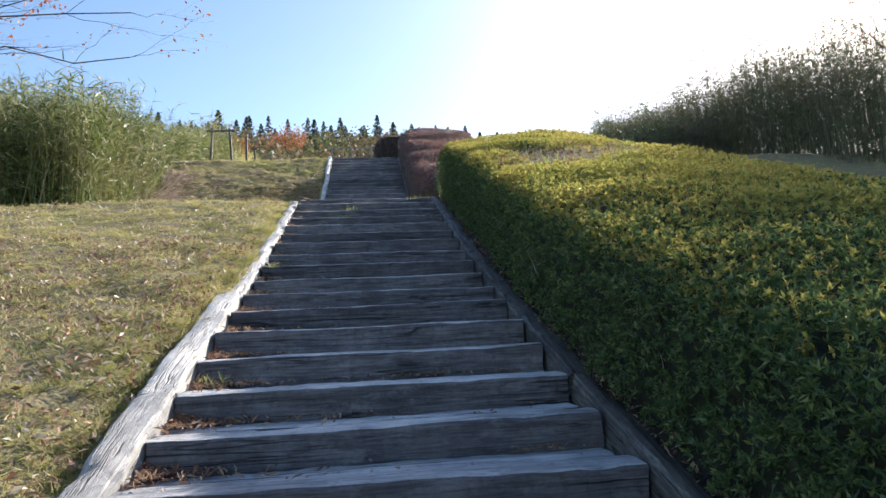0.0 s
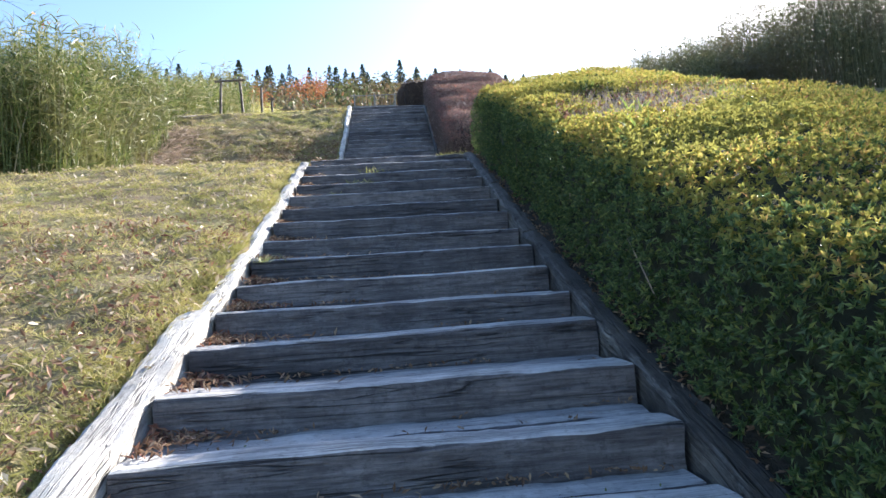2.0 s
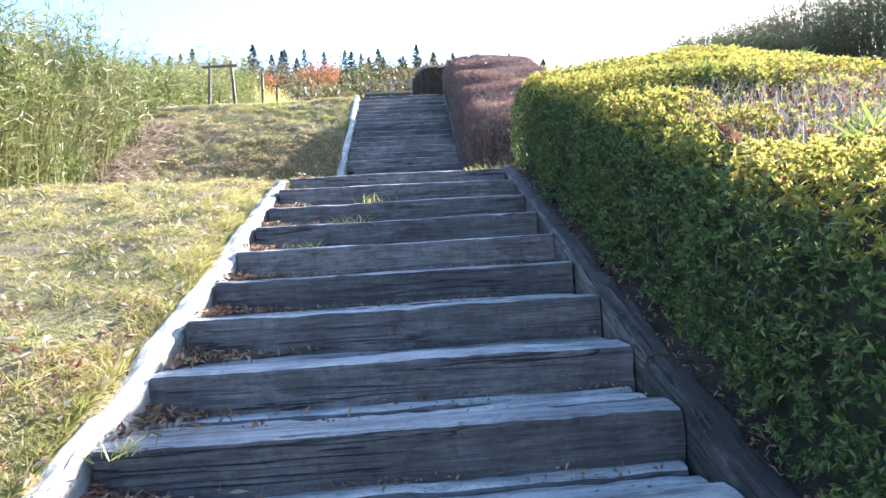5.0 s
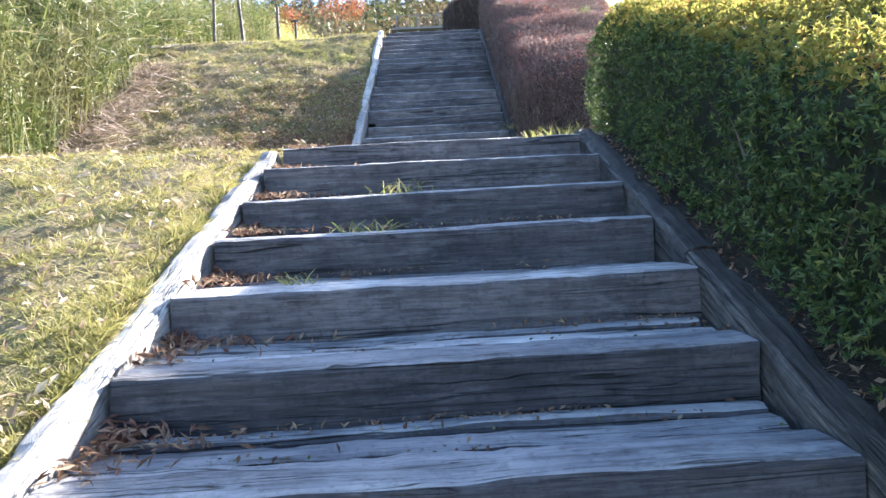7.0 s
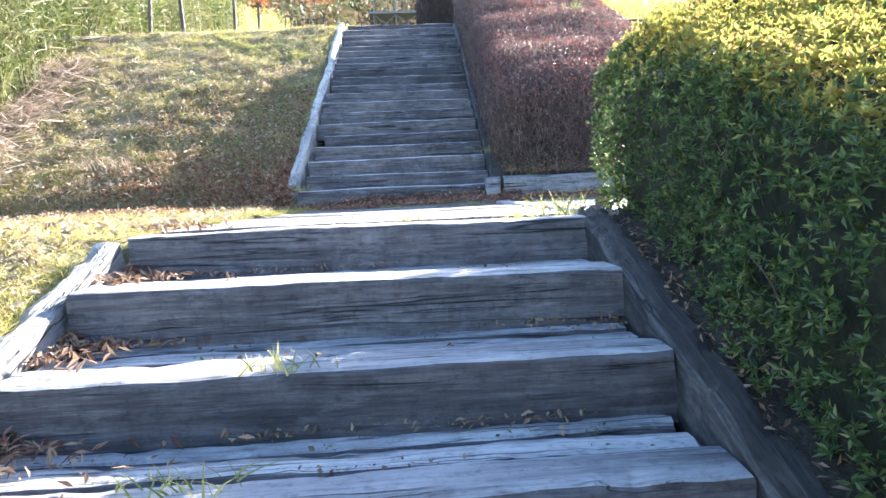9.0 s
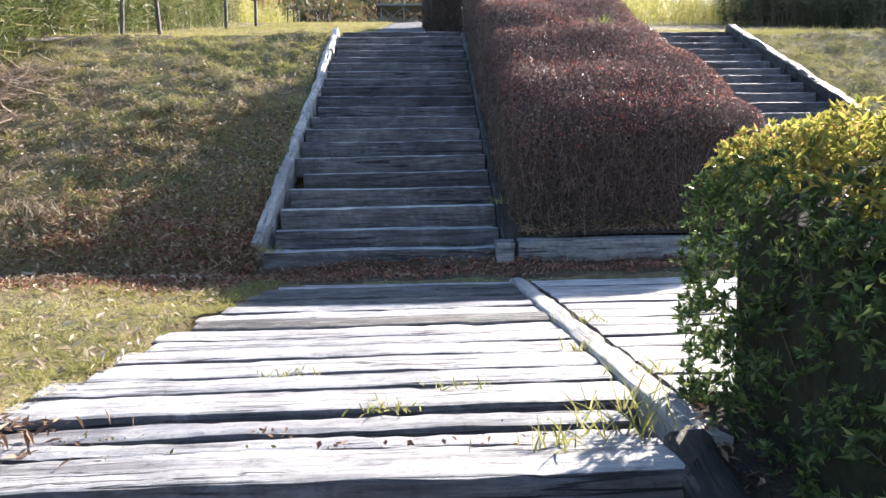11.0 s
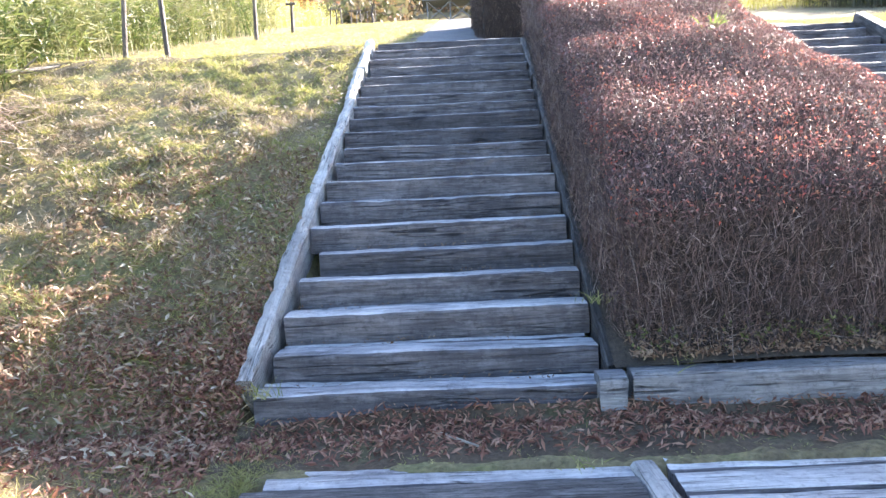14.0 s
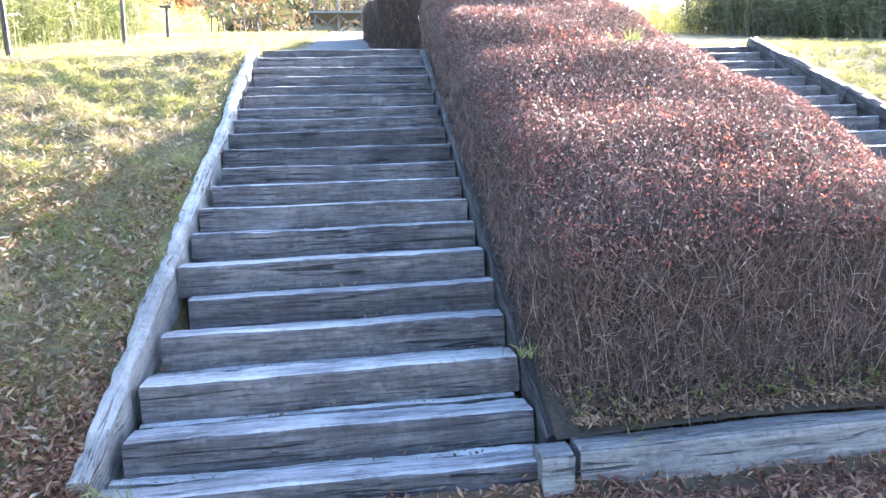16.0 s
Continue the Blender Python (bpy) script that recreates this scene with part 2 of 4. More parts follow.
def right1(y):
    return 0.88 + 0.0345 * np.maximum(y - 5.0, 0)


def left2(y):
    return -0.79 + 0.035 * (y - 15.3)


def right2(y):
    return 1.21 + 0.032 * (y - 15.3)


def profile(y):
    """Height of the hillside along the walk."""
    y = np.asarray(y, float)
    return np.interp(y, [-40, -1.6, 4.28, 6.2, Y1 + 0.1, Y1 + 0.5, 15.22, 15.42, 21.1, 21.6, 45, 100, 160, 170, 3000],
                     [-1.6, -0.82, 1.05, 1.65, 3.42, 3.42, 3.41, 3.62, 6.57, 6.62, 12.2, 24.3, 47, 48, 20])


def surface(x, y):
    x, y = np.broadcast_arrays(np.asarray(x, float), np.asarray(y, float))
    z = profile(y)
    far = np.clip((y - 45) / 60, 0, 1)
    z = z - far * np.clip(x - 10, 0, 200) * 0.12
    # the lawn sinks a little towards the edge beam of the lower flight
    z = z - 0.07 * (y < 11.5) * (x < 1.0) * np.clip((x - left1(y) + 0.42) / 0.22, 0, 1)
    bank = (y > 15.6) * (y < 21.0) * (x < -1.05)
    z = z + bank * 0.036 * np.sin(x * 8.3 + 2.1 * np.sin(y * 3.7)) * np.sin(y * 9.1 + 2.3 * np.sin(x * 4.9))
    return z + 0.03 * np.sin(x * 1.7 + y * 0.6) * np.sin(y * 1.1 - x * 0.4) + (y < 22.5) * 0.022 * np.sin(x * 5.1 + 2 * np.sin(y * 2.2)) * np.sin(y * 6.3 + 1.5 * np.sin(x * 3.1)) + (y < 22.5) * 0.009 * np.sin(x * 13.7 + 2 * np.sin(y * 5.2)) * np.sin(y * 15.1 + 2 * np.sin(x * 6.3))


def mesh_of(name, verts, faces, mat, smooth=False):
    me = bpy.data.meshes.new(name)
    me.from_pydata(verts.tolist() if hasattr(verts, "tolist") else verts, [], faces.tolist() if hasattr(faces, "tolist") else faces)
    for mt in (mat if isinstance(mat, (list, tuple)) else [mat]):
        me.materials.append(mt)
    if smooth:
        me.shade_smooth()
    me.update()
    return me


def link(name, me, parent=None, label=""):
    ob = new(name, me)
    if parent is not None:
        ob.parent = parent
    return tagged(ob, label)


def part(name, bm, mat, parent, label=""):
    me = bpy.data.meshes.new(name)
    bm.to_mesh(me)
    bm.free()
    me.materials.append(mat)
    return link(name, me, parent, label)


# ---- ground ----
def build_ground():
    def axis(stops):
        out = []
        for a, b, s in stops:
            out += list(np.arange(a, b - 1e-6, s))
        return np.array(out + [stops[-1][1]])
    xs = axis([(-2000, -200, 300), (-200, -40, 20), (-40, -12, 2), (-12, -6, 0.3), (-6, -1.6, 0.12), (-1.6, 1.8, 0.1), (1.8, 8, 0.3), (8, 40, 2), (40, 200, 20), (200, 2000, 300)])
    ys = axis([(-2000, -200, 300), (-200, -20, 20), (-20, -4, 2), (-4, 24, 0.12), (24, 60, 0.5), (60, 180, 4), (180, 2180, 250)])
    X, Y = np.meshgrid(xs, ys)
    Z = surface(X, Y)
    in1 = (X > left1(Y) - 0.03) & (X < 3.7) & (Y < Y1 + 0.32) & (Y > -1.7)
    in2 = (X > left2(Y) - 0.06) & (X < 3.8) & (Y > Y2 + 0.02) & (Y < 21.42)
    deck = (X > -0.95) & (X < 5.7) & (Y > Y1 + 0.3) & (Y < 14.7)
    right = (X > 3.85) & (X < 5.9) & (Y > Y2) & (Y < 21.42)
    Z = np.where(in1 | in2 | right, Z - 0.4, Z)
    Z = np.where(deck, 3.22, Z)
    v = np.stack([X, Y, Z], -1).reshape(-1, 3)
    nx, ny = len(xs), len(ys)
    i = np.arange(nx * ny).reshape(ny, nx)
    f = np.stack([i[:-1, :-1], i[:-1, 1:], i[1:, 1:], i[1:, :-1]], -1).reshape(-1, 4)
    tagged(new("ground", mesh_of("ground", v, f, M_SOIL, True)), "hillside ground of worn lawn and soil", "ground", kind="structure")


build_ground()


# ---- timber ----
def timber(length, depth, height, axis=0, seed=0, wear=0.015, segs=40):
    """A worn baulk from 0 to length, its top at z = 0; the edges are rounded and uneven."""
    r = random.Random(seed)
    c = 0.018
    ring = [(-depth / 2, -height), (depth / 2, -height), (depth / 2, -c), (depth / 2 - c * 0.4, -c * 0.3), (depth / 2 - c, 0), (0, 0.002),
            (-depth / 2 + c, 0), (-depth / 2 + c * 0.4, -c * 0.3), (-depth / 2, -c), (-depth / 2, -height * 0.5)]
    verts, faces = [], []
    ph = [r.uniform(0, 40) for _ in range(4)]
    for s in range(segs + 1):
        u = length * s / segs
        sag = noise.noise((u * 1.3 + ph[0], seed * 3.1, 0)) * wear
        for j, (a, h) in enumerate(ring):
            k = noise.noise((u * 4.0 + ph[1], j * 1.7, seed * 1.3)) * wear * 0.9
            edge = 1.0 if j in (2, 3, 4, 6, 7, 8) else 0.4
            bite = -abs(noise.noise((u * 7 + ph[2], 3.3 * (j > 4), seed))) * wear * 0.9 if edge == 1.0 else 0
            if edge == 1.0:
                bite -= max(0.0, noise.noise((u * 5 + ph[3], 7.1 * (j > 4), seed * 0.7)) - 0.3) * wear * 1.8
            p = (u + (r.uniform(-0.006, 0.006) if s in (0, segs) else 0), a + k * edge + (bite if a > 0 else -bite) * 0.6, h + sag + k * 0.5 + bite)
            verts.append(p if axis == 0 else (p[1], p[0], p[2]))
    n = len(ring)
    for s in range(segs):
        for j in range(n):
            q = (s * n + j, s * n + (j + 1) % n, (s + 1) * n + (j + 1) % n, (s + 1) * n + j)
            faces.append(q[::-1] if axis else q)
    e0, e1 = tuple(range(n)), tuple(segs * n + j for j in range(n))
    faces += [e0, e1[::-1]] if axis else [e0[::-1], e1]
    return verts, faces


def baulk(name, length, depth, height, mat, parent, at, axis=0, tilt=(0, 0, 0), seed=0, wear=0.015, label="", segs=44):
    v, f = timber(length, depth, height, axis, seed, wear, segs)
    me = mesh_of(name, v, f, mat)
    # skylit tops and shaded sides get separate colours
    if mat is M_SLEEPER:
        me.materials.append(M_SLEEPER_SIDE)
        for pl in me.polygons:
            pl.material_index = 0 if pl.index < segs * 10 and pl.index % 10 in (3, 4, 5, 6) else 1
    # dark tops keep their own brown; the faces take the shade-darkened colour
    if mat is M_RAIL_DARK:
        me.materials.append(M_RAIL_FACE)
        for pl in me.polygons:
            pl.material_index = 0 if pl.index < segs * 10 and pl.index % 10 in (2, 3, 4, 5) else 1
    ob = link(name, me, parent, label)
    ob.matrix_basis = pose(*at, *tilt)
    return ob


GAPS = []


def staircase(name, noses, left, right, depth, label, dx=0.0):
    root = tagged(new(name), label, "stairs", kind="structure")
    up = 1 if noses[-1][0] > noses[0][0] else -1
    for i, (y, z) in enumerate(noses):
        r = random.Random(i * 7 + int(dx * 10) + len(noses))
        x0, x1 = left(y) + dx + 0.01, right(y) + dx - 0.005
        high = 0.23 if up < 0 else 0.2
        after = i - 1 if up < 0 else i + 1
        span = abs(noses[after][0] - y) if 0 <= after < len(noses) else depth
        if up > 0:
            x0 += r.choice((0.0, 0.01, 0.03, 0.05)) + 0.1 * (i == 4)
            shares = [r.uniform(0.58, 0.74), 1.0]
        elif i < 12 and i % 3 != 1:
            shares = [r.uniform(0.4, 0.48), r.uniform(0.68, 0.78), 1.0]
        else:
            shares = [r.uniform(0.46, 0.56), 1.0]
        yaw, start = r.uniform(-0.35, 0.35), 0.0
        for j, end in enumerate(shares):
            gap = 0.012 if j == 0 else r.uniform(0.02, 0.032)
            d = (end - start) * span - gap
            drop = r.uniform(-0.008, 0.008) if j == 0 else -r.uniform(0.008, 0.026)
            tilt = (r.uniform(-1, 1), r.uniform(-0.25, 0.25), yaw + r.uniform(-0.15, 0.15) * j)
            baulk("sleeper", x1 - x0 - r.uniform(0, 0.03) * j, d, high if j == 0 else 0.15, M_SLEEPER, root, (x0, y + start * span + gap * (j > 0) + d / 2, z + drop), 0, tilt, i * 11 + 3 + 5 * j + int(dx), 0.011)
            if j:
                GAPS.append((x0, x1, y + start * span + gap / 2, z - 0.03))
            start = end
    return root


def rails(root, x_of, ys, z_of, mat, width, height, seed, rise, wear=0.02):
    """Edge beams laid end to end along a flight."""
    for j, (ya, yb) in enumerate(zip(ys[:-1], ys[1:])):
        za, zb = z_of(ya) + rise, z_of(yb) + rise
        xa, xb = x_of(ya), x_of(yb)
        ln = math.dist((xa, ya, za), (xb, yb, zb))
        pitch = math.degrees(math.atan2(zb - za, yb - ya))
        yaw = -math.degrees(math.atan2(xb - xa, yb - ya))
        baulk("edge_beam", ln - 0.012, width, height, mat, root, (xa, ya, za), 1, (pitch, random.Random(seed + j).uniform(-2, 2), yaw), seed + j, wear)


def line1(y):
    """The line along the step edges of the lower flight."""
    return np.interp(y, STEP_Y[::-1], STEP_Z[::-1]) + np.clip(np.asarray(y) - Y1, 0, 1) * 0.34


def clip1(y):
    """The straight line to which the green hedge is clipped."""
    return Z1 - (Y1 - y) * 0.3486


def line2(y):
    return Z2 + (y - Y2) * RISE2 / RUN2


lower = staircase("staircase_lower", NOSE1, left1, right1, RUN, "lower flight of weathered grey timber sleeper steps up the grass bank")
rails(lower, lambda y: left1(y) - 0.09, [-0.75, 1.9, 4.28, 6.2], line1, M_RAIL, 0.175, 0.3, 100, 0.02, 0.02)
rails(lower, lambda y: left1(y) - 0.075, [6.2, 7.9, 9.6, 11.35], line1, M_RAIL, 0.125, 0.3, 110, -0.02, 0.028)
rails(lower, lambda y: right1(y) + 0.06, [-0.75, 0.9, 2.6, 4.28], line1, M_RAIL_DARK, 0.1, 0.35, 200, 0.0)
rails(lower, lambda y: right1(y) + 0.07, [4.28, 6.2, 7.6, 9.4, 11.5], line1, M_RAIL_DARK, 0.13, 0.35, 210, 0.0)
upper = staircase("staircase_upper", NOSE2, left2, right2, RUN2, "upper flight of weathered grey timber sleeper steps beside a brown hedge")
rails(upper, lambda y: left2(y) - 0.06, [15.42, 16.85, 17.75, 19.3, 20.2, 21.2], line2, M_RAIL, 0.11, 0.3, 300, 0.025, 0.03)
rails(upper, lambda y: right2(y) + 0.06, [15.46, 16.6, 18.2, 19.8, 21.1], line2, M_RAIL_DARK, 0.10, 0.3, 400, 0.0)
RIGHT_X = 4.75
right_upper = staircase("staircase_upper_side", NOSE2, lambda y: -0.9, lambda y: 0.95, RUN2, "parallel flight of grey timber steps beyond the hedge", RIGHT_X + 0.15)
rails(right_upper, lambda y: 5.95, [15.25, 17.4, 19.3, 21.15], line2, M_RAIL_DARK, 0.15, 0.34, 500, 0.1)


def build_landing():
    root = tagged(new("boardwalk_landing"), "landing of sun-bleached grey timber sleepers with grass in the gaps", "boardwalk", kind="structure")
    y, i = Y1 + RUN + 0.02, 0
    while y < 14.75:
        d = random.Random(i).uniform(0.2, 0.25)
        x0 = -0.82 + 0.151 * (y - 12.97) + random.Random(i + 50).uniform(-0.05, 0.05)
        # boards past 13.9 are coloured as shaded; the nearer one is dark timber
        baulk("sleeper", 1.16 - x0, d - 0.02, 0.12, M_BOARD_DARK if 13.9 < y < 14.45 or 13.1 < y < 13.32 else M_SLEEPER, root, (x0, y + d / 2, Z1 + random.Random(i + 9).uniform(-0.008, 0.006)), 0, (0, 0, 0.4), 600 + i, 0.008)
        baulk("sleeper", 4.45, d - 0.02, 0.12, M_SLEEPER, root, (1.33, y + d / 2 + 0.06, Z1 + random.Random(i + 29).uniform(-0.008, 0.006)), 0, (0, 0, 0.4), 700 + i, 0.008)
        y += d
        i += 1
    baulk("divider_beam", 3.2, 0.12, 0.14, M_RAIL, root, (1.235, 11.5, Z1 + 0.02), 1, (0, 0, 0.3), 801, 0.015)


build_landing()


# ---- scatter ----
def strips(base, direction, length, width, bend, side_hint=None, segs=2):
    """Tapered blades: arrays of foot, direction, length, width and droop; one mesh of vertices and faces."""
    n = len(base)
    side = np.cross(direction, rng.normal(size=(n, 3)))
    side /= np.linalg.norm(side, axis=1, keepdims=True) + 1e-9
    rows = []
    for s in range(segs + 1):
        u = s / segs
        c = base + direction * (length * u)[:, None]
        c = c + bend * (u * u)
        w = (width * (1 - u) ** 0.7 * 0.5 + 0.0004)[:, None] if s else (width * 0.5)[:, None]
        rows += [c - side * w, c + side * w]
    v = np.stack(rows, 1)
    k = 2 * (segs + 1)
    o = (np.arange(n) * k)[:, None]
    f = np.concatenate([o + np.array([[2 * s, 2 * s + 1, 2 * s + 3, 2 * s + 2]]) for s in range(segs)])
    return v.reshape(-1, 3), f


def leaves(centre, normal, size, aspect=0.5):
    """Pointed leaves of four corners folded on the midrib."""
    n = len(centre)
    a = np.cross(normal, rng.normal(size=(n, 3)))
    a /= np.linalg.norm(a, axis=1, keepdims=True) + 1e-9
    b = np.cross(normal, a)
    s = size[:, None]
    p = [centre - a * s * 0.5, centre + b * s * aspect * 0.5 + normal * s * 0.08 + a * s * 0.08, centre + a * s * 0.5, centre - b * s * aspect * 0.5 + normal * s * 0.08 + a * s * 0.08]
    v = np.stack(p, 1).reshape(-1, 3)
    o = (np.arange(n) * 4)[:, None]
    return v, np.concatenate([o + np.array([[0, 1, 2]]), o + np.array([[0, 2, 3]])])


def rosettes(centre, out, per, size, aspect=0.42, spread=0.9):
    """Tufts of pointed oval leaves that fan out from shoots."""
    c = np.repeat(centre, per, 0)
    o = np.repeat(out, per, 0)
    n = len(c)
    a = unit(o + rng.normal(size=(n, 3)) * spread)
    b = unit(np.cross(a, unit(o + rng.normal(size=(n, 3)) * 0.3)))
    up = np.cross(b, a)
    s = rng.uniform(*size, n)[:, None]
    p = [c, c + a * s * 0.45 + b * s * aspect * 0.5 + up * s * 0.07, c + a * s - up * s * 0.1, c + a * s * 0.45 - b * s * aspect * 0.5 + up * s * 0.07]
    v = np.stack(p, 1).reshape(-1, 3)
    k = (np.arange(n) * 4)[:, None]
    return v, np.concatenate([k + np.array([[0, 1, 2]]), k + np.array([[0, 2, 3]])])


def unit(v):
    return v / (np.linalg.norm(v, axis=-1, keepdims=True) + 1e-9)


class Block:
    """A clipped hedge over the slope: a soft box between x0 and x1 from ya to yb, with its top above the slope."""

    def __init__(self, x0, x1, ya, yb, low, high, bump=0.05, seed=0, round=0.16):
        self.round = round
        self.x0, self.x1, self.ya, self.yb, self.low, self.high, self.bump, self.seed = x0, x1, ya, yb, low, high, bump, seed

    def wave(self, p, s):
        return np.sin(p[:, 0] * 2.1 * s + self.seed) * np.sin(p[:, 1] * 1.7 * s + 1.3) + 0.6 * np.sin(p[:, 0] * 4.7 * s + p[:, 1] * 3.9 * s) + 0.5 * np.sin(p[:, 2] * 6 + p[:, 1] * 5.1 * s)

    def points(self, n, shell=0.06):
        """Points in the outer skin and their outward normals."""
        x0, x1, ya, yb = self.x0, self.x1, self.ya, self.yb
        h = float(np.mean(self.high(np.array([ya, yb]), 0) - self.low(np.array([ya, yb]))))
        areas = np.array([(x1((ya + yb) / 2) - x0((ya + yb) / 2)) * (yb - ya), h * (yb - ya), h * (yb - ya) * 0.3, h * (x1(yb) - x0(yb)), h * (x1(ya) - x0(ya))])
        which = rng.choice(5, n, p=areas / areas.sum())
        y = rng.uniform(ya, yb, n)
        y = np.where(which == 3, yb, np.where(which == 4, ya, y))
        u = rng.uniform(0, 1, n)
        u = np.where(which == 1, 0, np.where(which == 2, 1, u))
        x = x0(y) + (x1(y) - x0(y)) * u
        w = rng.uniform(0, 1, n)
        w = np.where(which == 0, 1, w)
        lo, hi = self.low(y), self.high(y, u)
        z = lo + (hi - lo) * w
        p = np.stack([x, y, z], 1)
        # round the edges
        r = self.round
        nrm = np.zeros((n, 3))
        dx = np.minimum(x - x0(y), x1(y) - x)
        sx = np.where(x - x0(y) < x1(y) - x, -1, 1)
        dy = np.minimum(y - ya, yb - y)
        sy = np.where(y - ya < yb - y, -1, 1)
        dz = hi - z
        nrm[:, 0] = sx * np.clip(1 - dx / r, 0, 1)
        nrm[:, 1] = sy * np.clip(1 - dy / r, 0, 1)
        nrm[:, 2] = np.clip(1 - dz / r, 0, 1)
        over = np.clip(np.linalg.norm(nrm, axis=1) - 1, 0, 1)
        nn = unit(nrm)
        p -= nn * (over * r)[:, None]
        p += nn * (self.wave(p, 1.0) * self.bump)[:, None]
        p -= nn * (rng.uniform(0, 1, n) ** 1.6 * shell)[:, None]
        return p, nn, which

    def core(self, inset=0.1):
        # a solid fill behind the foliage; its dark colour stands in for shade
        ys = np.arange(self.ya + inset, self.yb - inset + 0.01, 0.3)
        us = np.linspace(0, 1, 9)
        v = []
        for y in ys:
            a, b = self.x0(y) + inset, self.x1(y) - inset
            v.append((a, y, self.low(np.array([y]))[0] - 0.1))
            for u in us:
                v.append((a + (b - a) * u, y, self.high(np.array([y]), np.array([u]))[0] - inset - (0.08 if u in (0, 1) else 0)))
            v.append((b, y, self.low(np.array([y]))[0] - 0.1))
        k = len(us) + 2
        f = [(i * k + j, i * k + j + 1, (i + 1) * k + j + 1, (i + 1) * k + j) for i in range(len(ys) - 1) for j in range(k - 1)]
        f += [tuple(range(k))[::-1], tuple((len(ys) - 1) * k + j for j in range(k))]
        return v, f


def dry_patch(x, y):
    """Nought to one: how far a place lies in the sparse, dry part of the hedge's top."""
    d = np.hypot((x - 2.45) / 1.0, (y - 8.0) / 1.15) + 0.14 * np.sin(x * 5 + y * 3) + 0.1 * np.sin(y * 9 - x * 4)
    return np.clip((1.05 - d) / 0.3, 0, 1)


def hedge_top(y, u):
    x = right1(y) + 0.16 + (3.8 - right1(y) - 0.16) * u
    u = np.clip(u, 0, 1)
    crown = 0.86 + 0.02 * np.clip(4.5 - y, 0, 6) + 0.13 * u + 0.12 * np.sin(u * math.pi)
    return np.minimum(clip1(y), 3.38) + crown * np.ones_like(y) - 0.09 * dry_patch(x, y)


def build_green_hedge():
    blk = Block(lambda y: right1(y) + 0.1 + 0.06 * np.clip((y - 5) / 3, 0, 1), lambda y: 3.8 + 0 * y, -2.5, 12.02,
                lambda y: np.minimum(profile(y), 3.42), hedge_top, 0.026, 1, 0.2)
    root = tagged(new("clipped_hedge"), "long clipped green hedge with yellow sunlit top beside the steps", "hedge")
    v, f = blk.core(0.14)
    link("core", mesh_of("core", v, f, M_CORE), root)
    p, nn, which = blk.points(84000, 0.12)
    # shoots stand in bunches with dark gaps between them
    gap = np.sin(p[:, 1] * 11 + 2 * np.sin(p[:, 2] * 7)) * np.sin(p[:, 2] * 13 + 2 * np.sin(p[:, 1] * 5) + p[:, 0] * 9) + 0.7 * np.sin(p[:, 1] * 23 + p[:, 0] * 17) * np.sin(p[:, 2] * 27 - p[:, 1] * 6 + p[:, 0] * 8)
    keep = ((p[:, 1] > 0.3) | (rng.uniform(size=len(p)) < 0.5)) & ((rng.uniform(-1.5, 0.4, len(p)) < gap) | (nn[:, 2] > 0.7))
    p[:, 2] += np.clip(nn[:, 2] - 0.5, 0, 1) * rng.uniform(0, 0.1, len(p))
    keep &= rng.uniform(size=len(p)) > 0.8 * dry_patch(p[:, 0], p[:, 1]) * (nn[:, 2] > 0.6)
    p, nn = p[keep], nn[keep]
    out = unit(nn + np.array([0, 0, 0.5]) + rng.normal(size=p.shape) * 0.35)
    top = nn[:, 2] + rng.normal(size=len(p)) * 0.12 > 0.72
    # yellow young growth in patches; fewer towards the lower end to paint its shade
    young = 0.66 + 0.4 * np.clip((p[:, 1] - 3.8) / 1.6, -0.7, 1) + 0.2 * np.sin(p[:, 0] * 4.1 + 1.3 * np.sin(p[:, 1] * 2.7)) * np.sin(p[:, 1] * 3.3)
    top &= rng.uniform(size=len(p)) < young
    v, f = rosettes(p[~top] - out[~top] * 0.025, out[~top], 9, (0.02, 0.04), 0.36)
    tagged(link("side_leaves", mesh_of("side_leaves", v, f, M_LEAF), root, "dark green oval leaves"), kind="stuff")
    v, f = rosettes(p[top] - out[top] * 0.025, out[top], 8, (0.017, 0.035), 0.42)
    tagged(link("top_leaves", mesh_of("top_leaves", v, f, M_LEAF_TOP), root, "yellow-green young top leaves coloured as sunlit"), kind="stuff")
    # bare stems low in the hedge and dry stalks in a sparse patch on top
    n = 350
    y = rng.uniform(1.0, 11.8, n)
    x = right1(y) + 0.33 + rng.exponential(0.1, n)
    z = np.minimum(line1(y), 3.42) + rng.uniform(-0.05, 0.1, n)
    d = unit(np.stack([rng.normal(size=n) * 0.3, rng.normal(size=n) * 0.3, np.ones(n)], 1))
    v, f = strips(np.stack([x, y, z], 1), d, rng.uniform(0.25, 0.5, n), rng.uniform(0.005, 0.014, n), rng.normal(size=(n, 3)) * 0.06, None, 3)
    tagged(link("stem_mass", mesh_of("stem_mass", v, f, M_TWIG), root, "grey-brown bare inner stems"), kind="stuff")
    n = 7000
    x, y = rng.uniform(1.4, 3.6, n), rng.uniform(6.7, 9.4, n)
    k = rng.uniform(size=n) < dry_patch(x, y)
    x, y = x[k], y[k]
    n = len(x)
    z = hedge_top(y, (x - right1(y) - 0.16) / (3.64 - right1(y))) - 0.1
    d = unit(np.stack([rng.normal(size=n) * 0.45, rng.normal(size=n) * 0.45, np.ones(n)], 1))
    v, f = strips(np.stack([x, y, z], 1), d, rng.uniform(0.06, 0.19, n), rng.uniform(0.003, 0.007, n), rng.normal(size=(n, 3)) * 0.03, None, 2)
